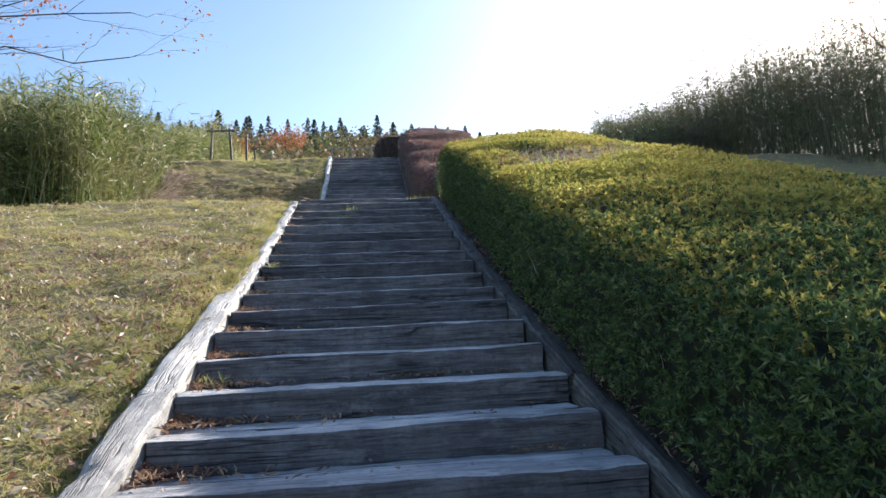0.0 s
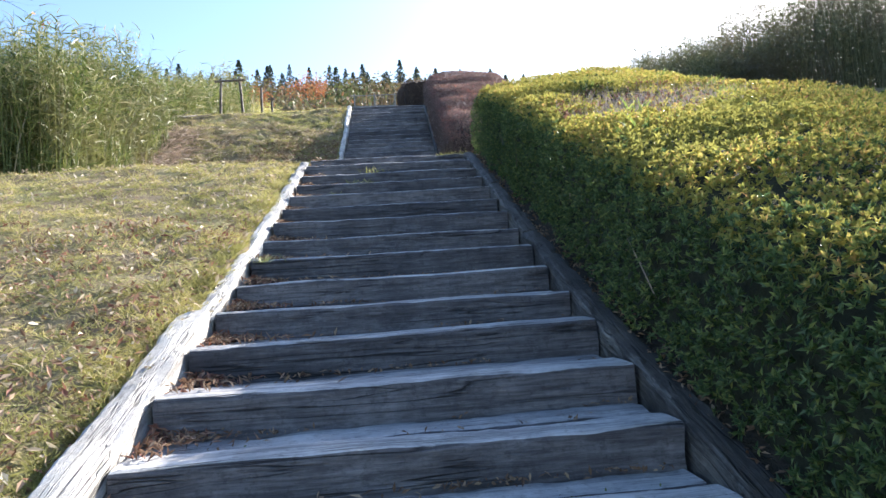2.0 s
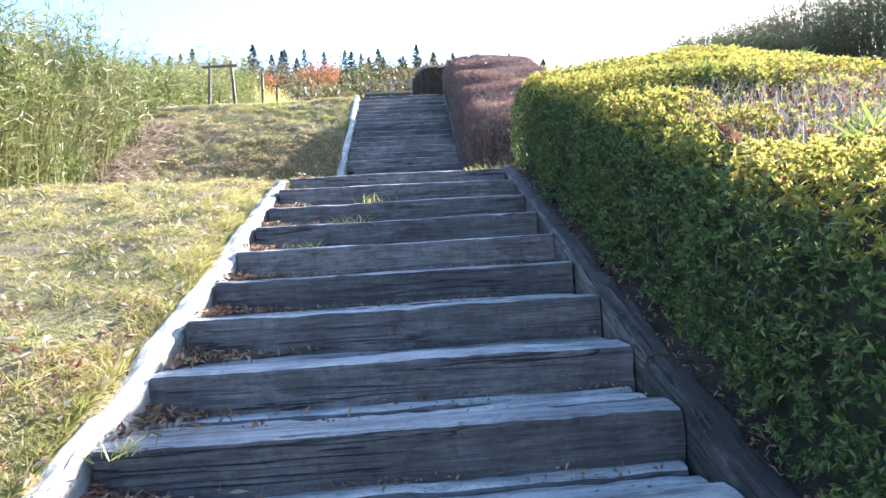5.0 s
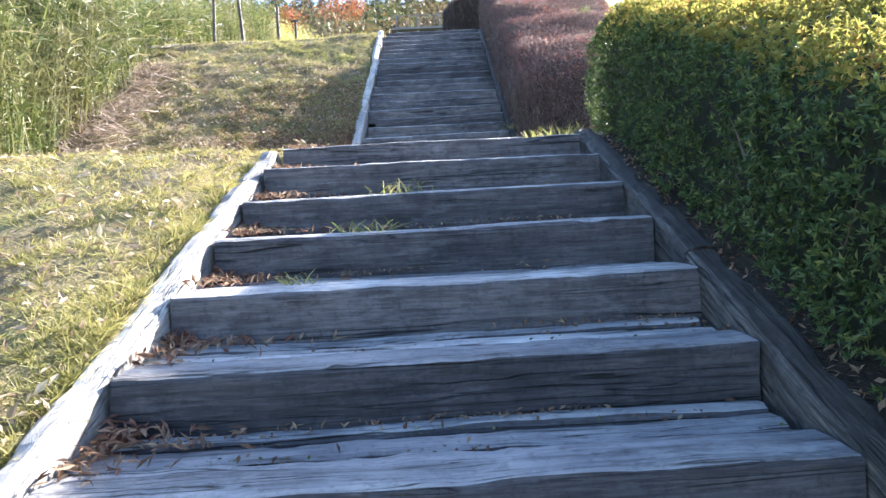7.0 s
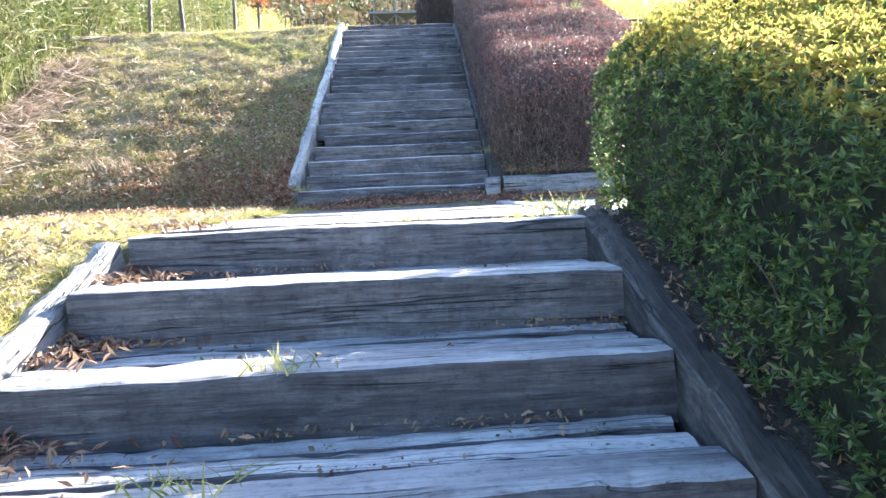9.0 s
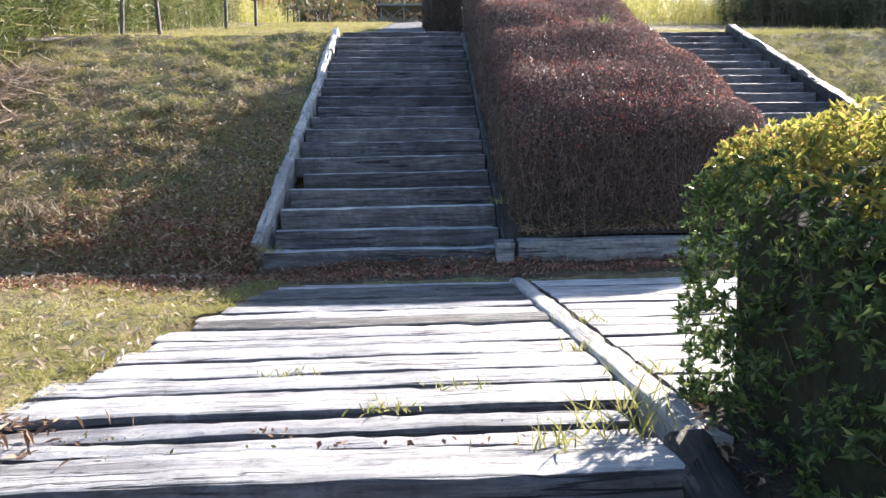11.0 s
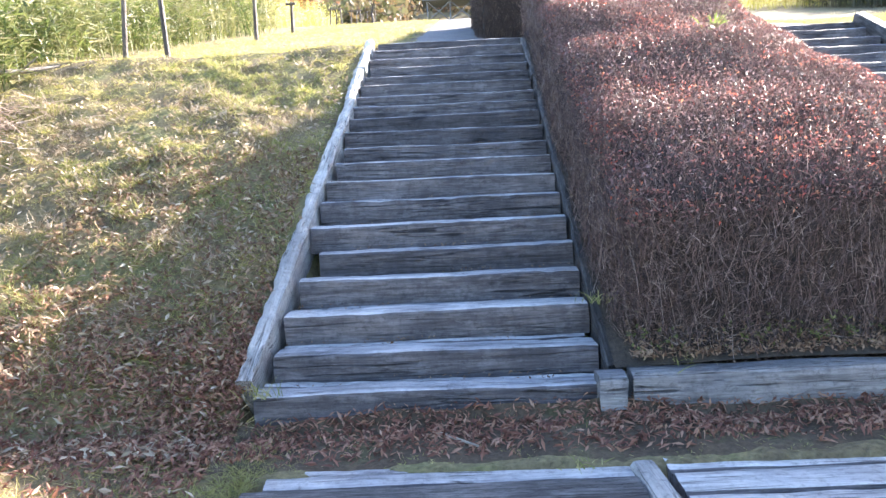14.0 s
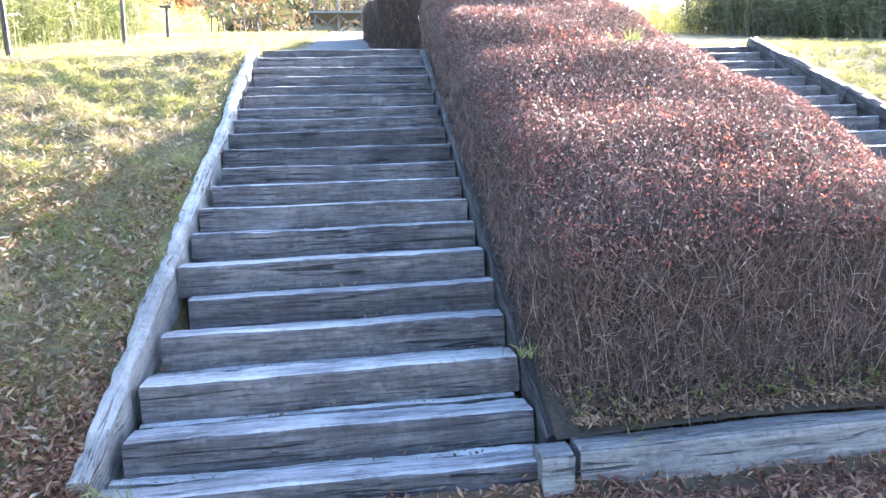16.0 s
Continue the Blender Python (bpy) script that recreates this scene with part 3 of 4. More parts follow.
    tagged(link("dry_growth", mesh_of("dry_growth", v, f, M_STALK), root, "greyish dry stalks in a sparse patch"), kind="stuff")
    n = 1500
    x, y = rng.uniform(1.3, 3.7, n), rng.uniform(6.5, 9.6, n)
    rim = dry_patch(x, y)
    k = (rim > 0.02) & (rng.uniform(size=n) < 0.75 - 0.5 * rim)
    x, y = x[k], y[k]
    p = np.stack([x, y, hedge_top(y, (x - right1(y) - 0.16) / (3.64 - right1(y))) - 0.01], 1)
    v, f = rosettes(p, unit(np.array([0, 0, 1.0]) + rng.normal(size=p.shape) * 0.3), 6, (0.02, 0.04), 0.5)
    tagged(link("withered_leaves", mesh_of("withered_leaves", v, f, M_RUST), root, "reddish withered leaves round the dry patch"), kind="stuff")
    # a few long stems stand out of the face
    n = 34
    y = rng.uniform(3.0, 11.6, n)
    x = right1(y) + 0.17 + rng.uniform(0, 0.06, n)
    z = np.minimum(line1(y), 3.42) + rng.uniform(0.15, 0.55, n)
    d = unit(np.stack([rng.normal(size=n) * 0.25 - 0.1, rng.normal(size=n) * 0.5, np.ones(n)], 1))
    v, f = strips(np.stack([x, y, z], 1), d, rng.uniform(0.1, 0.26, n), rng.uniform(0.005, 0.009, n), rng.normal(size=(n, 3)) * 0.05, None, 3)
    tagged(link("stem_mass", mesh_of("stem_mass", v, f, M_TWIG), root, "grey bare stems standing out of the face"), kind="stuff")


def brown_top(y, u):
    ripple = 0.028 * np.sin(y * 4.6 + 1.5 * np.sin(u * 4.0)) + 0.02 * np.sin(y * 2.3 + u * 7.0)
    return line2(y) + 0.99 - 0.035 * (y - 15.5) + (0.08 * np.sin(np.clip(u, 0, 1) * math.pi) + ripple) * np.ones_like(y)


def build_brown_hedge():
    blk = Block(lambda y: right2(y) + 0.06, lambda y: 3.78 + 0 * y, 15.48, 21.7, lambda y: profile(y) - 0.05, brown_top, 0.016, 4, 0.38)
    root = tagged(new("clipped_hedge"), "clipped reddish-brown leafless autumn hedge between two stairs", "hedge")
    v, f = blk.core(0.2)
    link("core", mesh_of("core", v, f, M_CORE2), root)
    p, nn, which = blk.points(160000, 0.18)
    d = unit(nn * 0.4 + np.array([0, 0, 0.6]) + rng.normal(size=p.shape) * 0.55)
    ln = rng.uniform(0.04, 0.13, len(p))
    v, f = strips(p - d * (ln * 0.8)[:, None], d, ln, rng.uniform(0.002, 0.0042, len(p)), rng.normal(size=p.shape) * 0.02, None, 1)
    tagged(link("twig_mass", mesh_of("twig_mass", v, f, M_TWIG), root, "fine bare brown twigs"), kind="stuff")
    # upright stems that fan out in the faces
    p, nn, which = blk.points(9000, 0.1)
    keep = nn[:, 2] < 0.3
    p, nn = p[keep], nn[keep]
    d = unit(nn * 0.12 + np.array([0, 0, 1.0]) + rng.normal(size=p.shape) * 0.26)
    ln = rng.uniform(0.12, 0.42, len(p))
    v, f = strips(p - d * (ln * 0.7)[:, None], d, ln, rng.uniform(0.002, 0.0045, len(p)), rng.normal(size=p.shape) * 0.045, None, 3)
    tagged(link("stem_mass", mesh_of("stem_mass", v, f, M_TWIG), root, "longer brown stems fanning upwards"), kind="stuff")
    p, nn, which = blk.points(90000, 0.07)
    keep = (nn[:, 2] + rng.normal(size=len(p)) * 0.12 > 0.5) & (rng.uniform(size=len(p)) < 0.8)
    p, nn = p[keep], nn[keep]
    drift = np.sin(p[:, 0] * 3.1 + 1.7 * np.sin(p[:, 1] * 2.2)) * np.sin(p[:, 1] * 2.7 + p[:, 0]) + 0.5 * np.sin(p[:, 0] * 7 + p[:, 1] * 6)
    red = rng.uniform(-1.2, 1.2, len(p)) + 0.22 * (p[:, 1] - 16.9) < drift
    for sort, mat, label in ((red, M_RED, "dark red remaining leaves"), (~red, M_DULL, "dull brownish-pink withered leaves")):
        v, f = leaves(p[sort], unit(nn[sort] + rng.normal(size=p[sort].shape) * 0.9), rng.uniform(0.014, 0.034, int(sort.sum())), 0.45)
        tagged(link("leaves", mesh_of("leaves", v, f, mat), root, label), kind="stuff")


def foot_weeds(n):
    """Low leafy weeds along the foot of the brown hedge."""
    x, y = rng.uniform(1.36, 3.8, n), 15.47 + rng.exponential(0.07, n)
    k = rng.uniform(-0.9, 1.0, n) < np.sin(x * 4.3) * np.sin(x * 9.1 + 1) + 0.35 * (x > 3.0)
    x, y = x[k], y[k]
    p = np.stack([x, y, line2(y) + rng.uniform(0.02, 0.2, len(x)) * np.exp(-(y - 15.47) * 2)], 1)
    v, f = rosettes(p, unit(np.array([0, -0.3, 1.0]) + rng.normal(size=p.shape) * 0.3), 6, (0.016, 0.034), 0.4)
    tagged(new("low_weeds", mesh_of("low_weeds", v, f, M_MOSS)), "low green weeds along the foot of the hedge", "weeds", kind="stuff")


foot_weeds(420)
build_green_hedge()
build_brown_hedge()


def planting_bed():
    """Dark mulch under the hedge, from the edge beam inwards."""
    ys = np.arange(-1.3, 11.8, 0.15)
    v, f = [], []
    for y in ys:
        for j, x in enumerate((right1(y) + 0.09, right1(y) + 0.2, right1(y) + 0.4, 3.6)):
            v.append((x, y, float(line1(min(y, 11.45))) - 0.055 + 0.008 * math.sin(y * 9 + j * 2) + 0.02 * j))
    for i in range(len(ys) - 1):
        f += [(i * 4 + j, i * 4 + j + 1, i * 4 + j + 5, i * 4 + j + 4) for j in range(3)]
    tagged(new("planting_bed", mesh_of("planting_bed", v, f, M_MULCH, True)), "dark brown mulch bed under the clipped hedge", "soil", kind="structure")



def upper_bed():
    ys = np.arange(15.42, 21.4, 0.2)
    v, f = [], []
    for y in ys:
        for x in (right2(y) + 0.05, 2.2, 3.0, 3.86):
            v.append((x, y, float(line2(y)) + 0.03 + 0.02 * math.sin(y * 8 + x * 5)))
    for i in range(len(ys) - 1):
        f += [(i * 4 + j, i * 4 + j + 1, i * 4 + j + 5, i * 4 + j + 4) for j in range(3)]
    tagged(new("planting_bed", mesh_of("planting_bed", v, f, M_MULCH, True)), "dark brown mulch bed under the brown hedge", "soil", kind="structure")



def litter_strip():
    """Bare earth between the landing and the upper steps."""
    xs = np.arange(-0.95, 4.6, 0.06)
    v, f = [], []
    for x in xs:
        edge = 14.75 + 0.03 * math.sin(x * 3) + 0.015 * math.sin(x * 9)
        for j, y in enumerate((edge - 0.03, edge, 14.83, 14.9, 14.97, 15.04, 15.11, 15.18, 15.24, 15.29)):
            v.append((x, y, 3.3 if j == 0 else float(surface(x, y)) + 0.01 + 0.006 * math.sin(x * 11 + y * 7) - 0.02 * (j == 1)))
    for i in range(len(xs) - 1):
        f += [(i * 10 + j, (i + 1) * 10 + j, (i + 1) * 10 + j + 1, i * 10 + j + 1) for j in range(9)]
    tagged(new("soil_strip", mesh_of("soil_strip", v, f, M_EARTH, True)), "brown bare earth strip before the upper steps", "soil", kind="structure")


litter_strip()
planting_bed()
upper_bed()
kerb = tagged(new("kerb_beam"), "grey timber kerb beam at the foot of the brown hedge", "beam")
baulk("beam", 2.5, 0.16, 0.22, M_KERB, kerb, (1.33, 15.36, 3.66), 0, (0, 0, 0.3), 901)
baulk("end_block", 0.15, 0.16, 0.24, M_KERB, kerb, (1.14, 15.32, 3.66), 0, (0, 0, 0), 902, 0.006, "square grey end post", 3)


# ---- lawns, thickets ----
def grass(name, n, region, label, blade=(0.03, 0.075), mat=None):
    x, y = region(n // 9)
    m = 9
    tall = np.repeat(rng.uniform(0.4, 1.1, len(x)) + 0.9 * (rng.uniform(0, 1, len(x)) > 0.9), m)
    x, y = np.repeat(x, m), np.repeat(y, m)
    dx, dy = rng.normal(size=len(x)), rng.normal(size=len(x))
    x, y = x + dx * 0.018, y + dy * 0.018
    base = np.stack([x, y, surface(x, y) - 0.004], 1)
    d = unit(np.stack([dx * 0.55, dy * 0.55, np.full(len(x), 0.75)], 1))
    ln = rng.uniform(*blade, len(x)) * tall
    v, f = strips(base, d, ln, rng.uniform(0.003, 0.0065, len(x)) * (1 + 0.05 * np.clip(y - 16, 0, 20)), np.stack([dx * 0.01, dy * 0.01, -0.25 * ln], 1), None, 1)
    tagged(new(name, mesh_of(name, v, f, mat or M_GRASS)), label, "grass", kind="stuff")


def clumped(x, y, keep):
    """Thins a scatter into tufts and bare spots."""
    w = np.sin(x * 5.3 + 1.1 * np.sin(y * 3.1)) * np.sin(y * 4.7 + 1.3 * np.sin(x * 2.3)) + 0.6 * np.sin(x * 11 + y * 7) * np.sin(y * 13 - x * 5)
    k = rng.uniform(-1.6, 1.2, len(x)) * keep < w
    return x[k], y[k]


def left_region(n):
    y = 1.5 + 21.5 * rng.uniform(0, 1, n) ** 1.15
    edge = np.where(y < 11.35, left1(y) - 0.145 - 0.03 * (y < 6.2), np.where(y < 15.3, -0.98 + 0.13 * (y - 11.9), left2(y) - 0.14))
    x = edge - rng.uniform(0, 1, n) ** 1.3 * 4.7
    return clumped(x, y, 1.0)


def strip_region(n):
    return rng.uniform(-1.6, 4.6, n), rng.uniform(14.78, 15.25, n)


def right_region(n):
    return 6.05 + rng.exponential(2.6, n), rng.uniform(17, 25, n)


def rail_region(n):
    y = rng.uniform(1.5, 11.3, n)
    return left1(y) - 0.15 - 0.03 * (y < 6.2) - rng.exponential(0.05, n), y


def plateau_region(n):
    y = rng.uniform(21.4, 48, n)
    x = rng.uniform(-5, 0.3, n)
    k = (x < -0.25 + 0.012 * (y - 21.7)) | (y < 21.7)
    return x[k], y[k]


grass("lawn_grass", 540000, left_region, "short dry yellowish-green lawn on the slope")
grass("lawn_grass", 36000, rail_region, "uncut grass along the pale edge beam", (0.03, 0.08))
grass("lawn_grass", 4000, strip_region, "thin mossy grass strip before the upper steps", (0.02, 0.05))
grass("lawn_grass", 60000, right_region, "sunlit short lawn beside the parallel steps", (0.05, 0.12))
grass("lawn_grass", 50000, plateau_region, "sunlit short lawn beside the hilltop path", (0.06, 0.14))


def litter(name, x, y, z, label, size=(0.04, 0.09), mat=None, aspect=0.38):
    p = np.stack([x, y, z], 1)
    nrm = unit(np.array([0, 0, 1.0]) + rng.normal(size=p.shape) * 0.75)
    v, f = leaves(p, nrm, rng.uniform(*size, len(x)), aspect)
    tagged(new(name, mesh_of(name, v, f, mat or M_DEAD)), label, "leaves", kind="stuff")


def lawn_leaves(n):
    y = rng.uniform(1.5, 21, n)
    x = -1.15 - rng.uniform(0, 1, n) ** 1.2 * 4.2
    x = np.where(y > 11.5, x + 0.35, x)
    x, y = clumped(x, y, 1.0)
    return x, y, surface(x, y) + rng.uniform(0.015, 0.05, len(x))


def step_leaves(n):
    i = rng.integers(0, N1, n)
    y = STEP_Y[i] + 0.1 + rng.uniform(0, 1, n) ** 0.7 * (RUN - 0.14)
    x = left1(y) + 0.02 + rng.exponential(0.13, n)
    return x, y, STEP_Z[i] + 0.012 + rng.uniform(0, 0.035, n) * np.exp(-(x - left1(y)) * 3)


def strip_leaves(n):
    x, y = rng.uniform(-2.6, 4.5, n), 14.8 + rng.uniform(0, 1, n) ** 0.6 * 0.49
    y = np.where(x < -0.8, y + rng.uniform(-0.8, 1.2, n), y)
    return x, y, surface(x, y) + rng.uniform(0.015, 0.045, n)


litter("fallen_leaves", *lawn_leaves(17000), "dry brown leaves scattered over the lawn", (0.03, 0.075), M_DRY)


def low_lawn_leaves(n):
    y = rng.uniform(0.2, 8.5, n)
    x = left1(y) - 0.2 - rng.uniform(0, 1, n) ** 1.3 * 3.6
    x, y = clumped(x, y, 1.0)
    return x, y, surface(x, y) + rng.uniform(0.02, 0.06, len(x))


litter("fallen_leaves", *low_lawn_leaves(3600), "rust-brown curled leaves scattered on the sunlit lawn", (0.03, 0.075), M_RUST, 0.3)


litter("fallen_leaves", *low_lawn_leaves(7000), "dull brown leaves lying in the lawn", (0.025, 0.06), M_DEAD, 0.34)


def bank_leaves(n):
    y = 14.9 + 4.5 * rng.uniform(0, 1, n) ** 1.6
    x = -0.95 - rng.uniform(0, 1, n) ** 0.9 * 4.2
    x, y = clumped(x, y, 1.2)
    return x, y, surface(x, y) + rng.uniform(0.01, 0.06, len(x))


def shade_leaves(n):
    y = rng.uniform(14.95, 18.2, n)
    x = left2(y) - 0.15 - rng.uniform(0, 1, n) ** 1.3 * 1.9
    return x, y, surface(x, y) + rng.uniform(0.01, 0.05, n)


litter("fallen_leaves", *shade_leaves(5500), "withered dull brown leaves in the shade of the hedge", (0.03, 0.07))
litter("fallen_leaves", *bank_leaves(9000), "withered tan leaves curled on the upper bank", (0.03, 0.09), M_DRY, 0.3)
def corner_leaves(n):
    x, y = -0.85 - rng.exponential(0.85, n), 15.4 + rng.normal(size=n) * 0.34
    return x, y, surface(x, y) + rng.uniform(0.01, 0.05, n)


def bed_leaves(n):
    x, y = rng.uniform(1.36, 3.8, n), 15.43 + rng.exponential(0.1, n)
    return x, y, line2(y) + rng.uniform(0.05, 0.075, n)


def side_bed_leaves(n):
    y = rng.uniform(2.0, 11.6, n)
    x = right1(y) + 0.1 + rng.exponential(0.09, n)
    return x, y, line1(y) - 0.03 + rng.uniform(0.0, 0.03, n)


litter("fallen_leaves", *corner_leaves(6500), "reddish-brown leaves drifted against the foot of the bank", (0.03, 0.07), M_RUST, 0.29)
litter("fallen_leaves", *bed_leaves(2200), "brown leaf crumbs along the kerb beam", (0.02, 0.05))
litter("fallen_leaves", *side_bed_leaves(1500), "brown leaf crumbs under the green hedge", (0.02, 0.05))
litter("fallen_leaves", *step_leaves(2800), "curled brown leaves piled against the edge beam on the steps", (0.03, 0.07), M_DEAD, 0.26)
def corner_piles(n):
    """Leaves heaped in the angle between a riser and the edge beam."""
    i = rng.integers(1, N1, n)
    a, b = rng.exponential(0.07, n), rng.exponential(0.09, n)
    y = STEP_Y[i - 1] - 0.01 - np.minimum(a, 0.35)
    return left1(y) + 0.01 + b, y, STEP_Z[i] + 0.005 + rng.uniform(0, 0.07, n) * np.exp(-(a + b) * 6)


litter("fallen_leaves", *corner_piles(2600), "pale curled leaves heaped in the corners of the steps", (0.03, 0.065), M_RUST, 0.26)


def riser_debris(n):
    i = rng.integers(1, 20, n)
    y = STEP_Y[i - 1] - 0.012 - rng.exponential(0.018, n)
    x = rng.uniform(left1(y) + 0.05, right1(y) - 0.03)
    w = np.sin(x * 3.1 + i * 2.3) + 0.7 * np.sin(x * 8 + i)
    k = (rng.uniform(-0.5, 1.5, n) < w)
    return x[k], y[k], STEP_Z[i][k] + rng.uniform(0.0, 0.02, k.sum()) - 0.005


def gap_soil(n, kinds):
    """Soil, crumbs and moss that fill the gaps between the timbers here and there."""
    g = np.array(GAPS)
    i = rng.integers(0, len(g), n)
    x = rng.uniform(g[i, 0], g[i, 1])
    w = np.sin(x * 4.1 + i * 2.7 + kinds) + 0.8 * np.sin(x * 9.7 + i * 1.3)
    k = rng.uniform(-0.2, 1.8, n) < w
    return x[k], (g[i, 2] + rng.normal(size=n) * 0.013)[k], (g[i, 3] + rng.uniform(0.005, 0.036, n))[k]


def riser_debris_upper(n):
    i = rng.integers(0, N2 - 1, n)
    y = np.array(NOSE2_Y)[i + 1] - 0.012 - rng.exponential(0.015, n)
    x = rng.uniform(left2(y) + 0.04, right2(y) - 0.03)
    w = np.sin(x * 3.4 + i * 1.9) + 0.7 * np.sin(x * 9 + i)
    k = (rng.uniform(-0.3, 1.6, n) < w)
    return x[k], y[k], np.array([p[1] for p in NOSE2])[i][k] + rng.uniform(0.0, 0.02, k.sum()) - 0.005


litter("fallen_debris", *riser_debris(5000), "small brown leaf crumbs along the foot of the risers", (0.015, 0.04))
litter("fallen_debris", *gap_soil(9000, 0.0), "dark soil crumbs lying in the gaps between timbers", (0.012, 0.03), M_DEAD, 0.6)
litter("moss_growth", *gap_soil(5000, 2.0), "small green moss and weeds in the gaps between timbers", (0.008, 0.02), M_MOSS, 0.5)
litter("fallen_debris", *riser_debris_upper(2500), "small brown leaf crumbs along the upper risers", (0.015, 0.035))
litter("fallen_leaves", *strip_leaves(6500), "dark reddish-brown leaves gathered at the foot of the upper steps", (0.03, 0.075), M_RUST, 0.27)


def thicket(name, boxes, n, height, mat, label, lean=0.12, per=7, taper=0.0, blade=(0.16, 0.4), wide=(0.016, 0.042), segs=1):
    """Dense tall reeds: stems with long drooping leaves."""
    feet = []
    for (xa, xb, ya, yb, w) in boxes:
        k = int(n * w)
        feet.append(np.stack([rng.uniform(xa, xb, k), rng.uniform(ya, yb, k)], 1))
    feet = np.concatenate(feet)
    x, y = feet[:, 0], feet[:, 1]
    base = np.stack([x, y, surface(x, y) - 0.05], 1)
    h = rng.uniform(*height, len(x)) * (0.88 + 0.16 * np.sin(x * 1.3 + 0.7 * y) * np.sin(y * 0.9) + 0.14 * np.sin(x * 2.9 - 1.1 * y) + 0.1 * np.sin(x * 0.6 + y * 0.37))
    h = h * (1 + taper * np.clip((30 - y) / 12, -1, 1))
    d = unit(np.stack([rng.normal(size=len(x)) * lean, rng.normal(size=len(x)) * lean, np.ones(len(x))], 1))
    drop = np.stack([rng.normal(size=len(x)) * 0.2, rng.normal(size=len(x)) * 0.2, -0.1 * np.ones(len(x))], 1)
    root = tagged(new(name), label, "reeds", kind="stuff")
    v, f = strips(base, d, h, rng.uniform(0.012, 0.022, len(x)), drop, None, 3)
    tagged(link("stems", mesh_of("stems", v, f, mat), root), kind="stuff")
    b = np.repeat(base, per, 0)
    dd = np.repeat(d, per, 0)
    hh = np.repeat(h, per)
    u = rng.uniform(0.06, 1.0, len(b)) ** 0.8
    foot = b + dd * (hh * u)[:, None] + np.repeat(drop, per, 0) * (u * u)[:, None]
    ld = unit(dd * 0.9 + rng.normal(size=b.shape) * 0.55)
    ll = rng.uniform(*blade, len(b))
    bend = np.stack([ld[:, 0] * 0.15, ld[:, 1] * 0.15, -ll * rng.uniform(0.1, 0.4, len(b))], 1)
    v, f = strips(foot, ld, ll, rng.uniform(*wide, len(b)), bend, None, segs)
    tagged(link("blades", mesh_of("blades", v, f, mat), root), kind="stuff")


thicket("reed_thicket", [(-10, -4.5, 12.7, 15.0, 0.5), (-10, -4.7, 15.0, 18.5, 0.5)], 5600, (1.8, 2.9), M_REED, "tall yellow-green bamboo grass thicket on the bank", 0.1, 19, 0.0, (0.1, 0.26), (0.011, 0.028), 2)
thicket("reed_thicket", [(-11, -5.0, 18.5, 22, 0.5), (-11, -5.1, 22, 28, 0.5)], 3200, (1.0, 1.7), M_REED, "lower yellow-green bamboo grass along the crest", 0.14, 20, 0.0, (0.1, 0.27), (0.012, 0.03))
thicket("reed_thicket", [(7, 17, 34, 44, 0.3), (-17, -6.9, 40, 62, 0.5)], 5200, (1.2, 2.0), M_PAMPAS, "pale yellow pampas reeds beside the hilltop path", 0.15, 6)
thicket("reed_thicket", [(-13, -5.4, 28, 36, 0.6), (-15, -6.6, 36, 41, 0.4)], 3000, (1.5, 2.3), M_REED, "yellow-green bamboo grass behind the tree stakes", 0.14, 13, 0.0, (0.12, 0.3))
thicket("reed_thicket", [(15.5, 21, 19.5, 30, 0.4), (15.5, 20, 30, 42, 0.35)], 7600, (3.4, 5.0), M_REED_DARK, "tall dark backlit bamboo thicket on the hilltop", 0.1, 11, 0.28)
thicket("reed_thicket", [(20.5, 34, 19.5, 25, 1.0)], 2500, (2.7, 4.1), M_REED_DARK, "dark backlit bamboo sinking lower along the hilltop", 0.1, 11, 0.28)
thicket("reed_thicket", [(12.0, 15.5, 26, 35, 1.0)], 1500, (1.6, 2.4), M_REED_DARK, "lower dark bamboo at the foot of the thicket", 0.12, 13)


def dark_hedge():
    blk = Block(lambda y: 0.92 + 0.02 * (y - 23), lambda y: 2.6 + 0 * y, 22.9, 30, lambda y: profile(y) - 0.05, lambda y, u: profile(y) + 0.95 + 0 * u, 0.02, 9, 0.3)
    root = tagged(new("clipped_hedge"), "dark brown rounded hedge along the hilltop path", "hedge")
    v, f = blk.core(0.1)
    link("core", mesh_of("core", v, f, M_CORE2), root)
    p, nn, which = blk.points(26000, 0.12)
    d = unit(nn * 0.6 + np.array([0, 0, 0.8]) + rng.normal(size=p.shape) * 0.45)
    ln = rng.uniform(0.06, 0.2, len(p))
    v, f = strips(p - d * (ln * 0.8)[:, None], d, ln, rng.uniform(0.005, 0.009, len(p)), rng.normal(size=p.shape) * 0.015, None, 1)
    tagged(link("twig_mass", mesh_of("twig_mass", v, f, M_TWIG_DARK), root, "fine bare brown twigs"), kind="stuff")


dark_hedge()


# ---- path, posts ----
def build_path():
    ys = np.arange(21.5, 96, 0.5)
    v, f = [], []
    for y in ys:
        c, w = 0.42 + 0.02 * (y - 21.7), 0.55 + 0.006 * (y - 21.7)
        for x in (c - w, c - w / 3, c + w / 3, c + w):
            v.append((x, y, float(surface(x, y)) + 0.02))
    for i in range(len(ys) - 1):
        f += [(i * 4 + j, i * 4 + j + 1, i * 4 + j + 5, i * 4 + j + 4) for j in range(3)]
    tagged(new("path", mesh_of("path", v, f, M_ASPHALT, True)), "pale paved path climbing away over the hilltop", "path", kind="structure")


build_path()


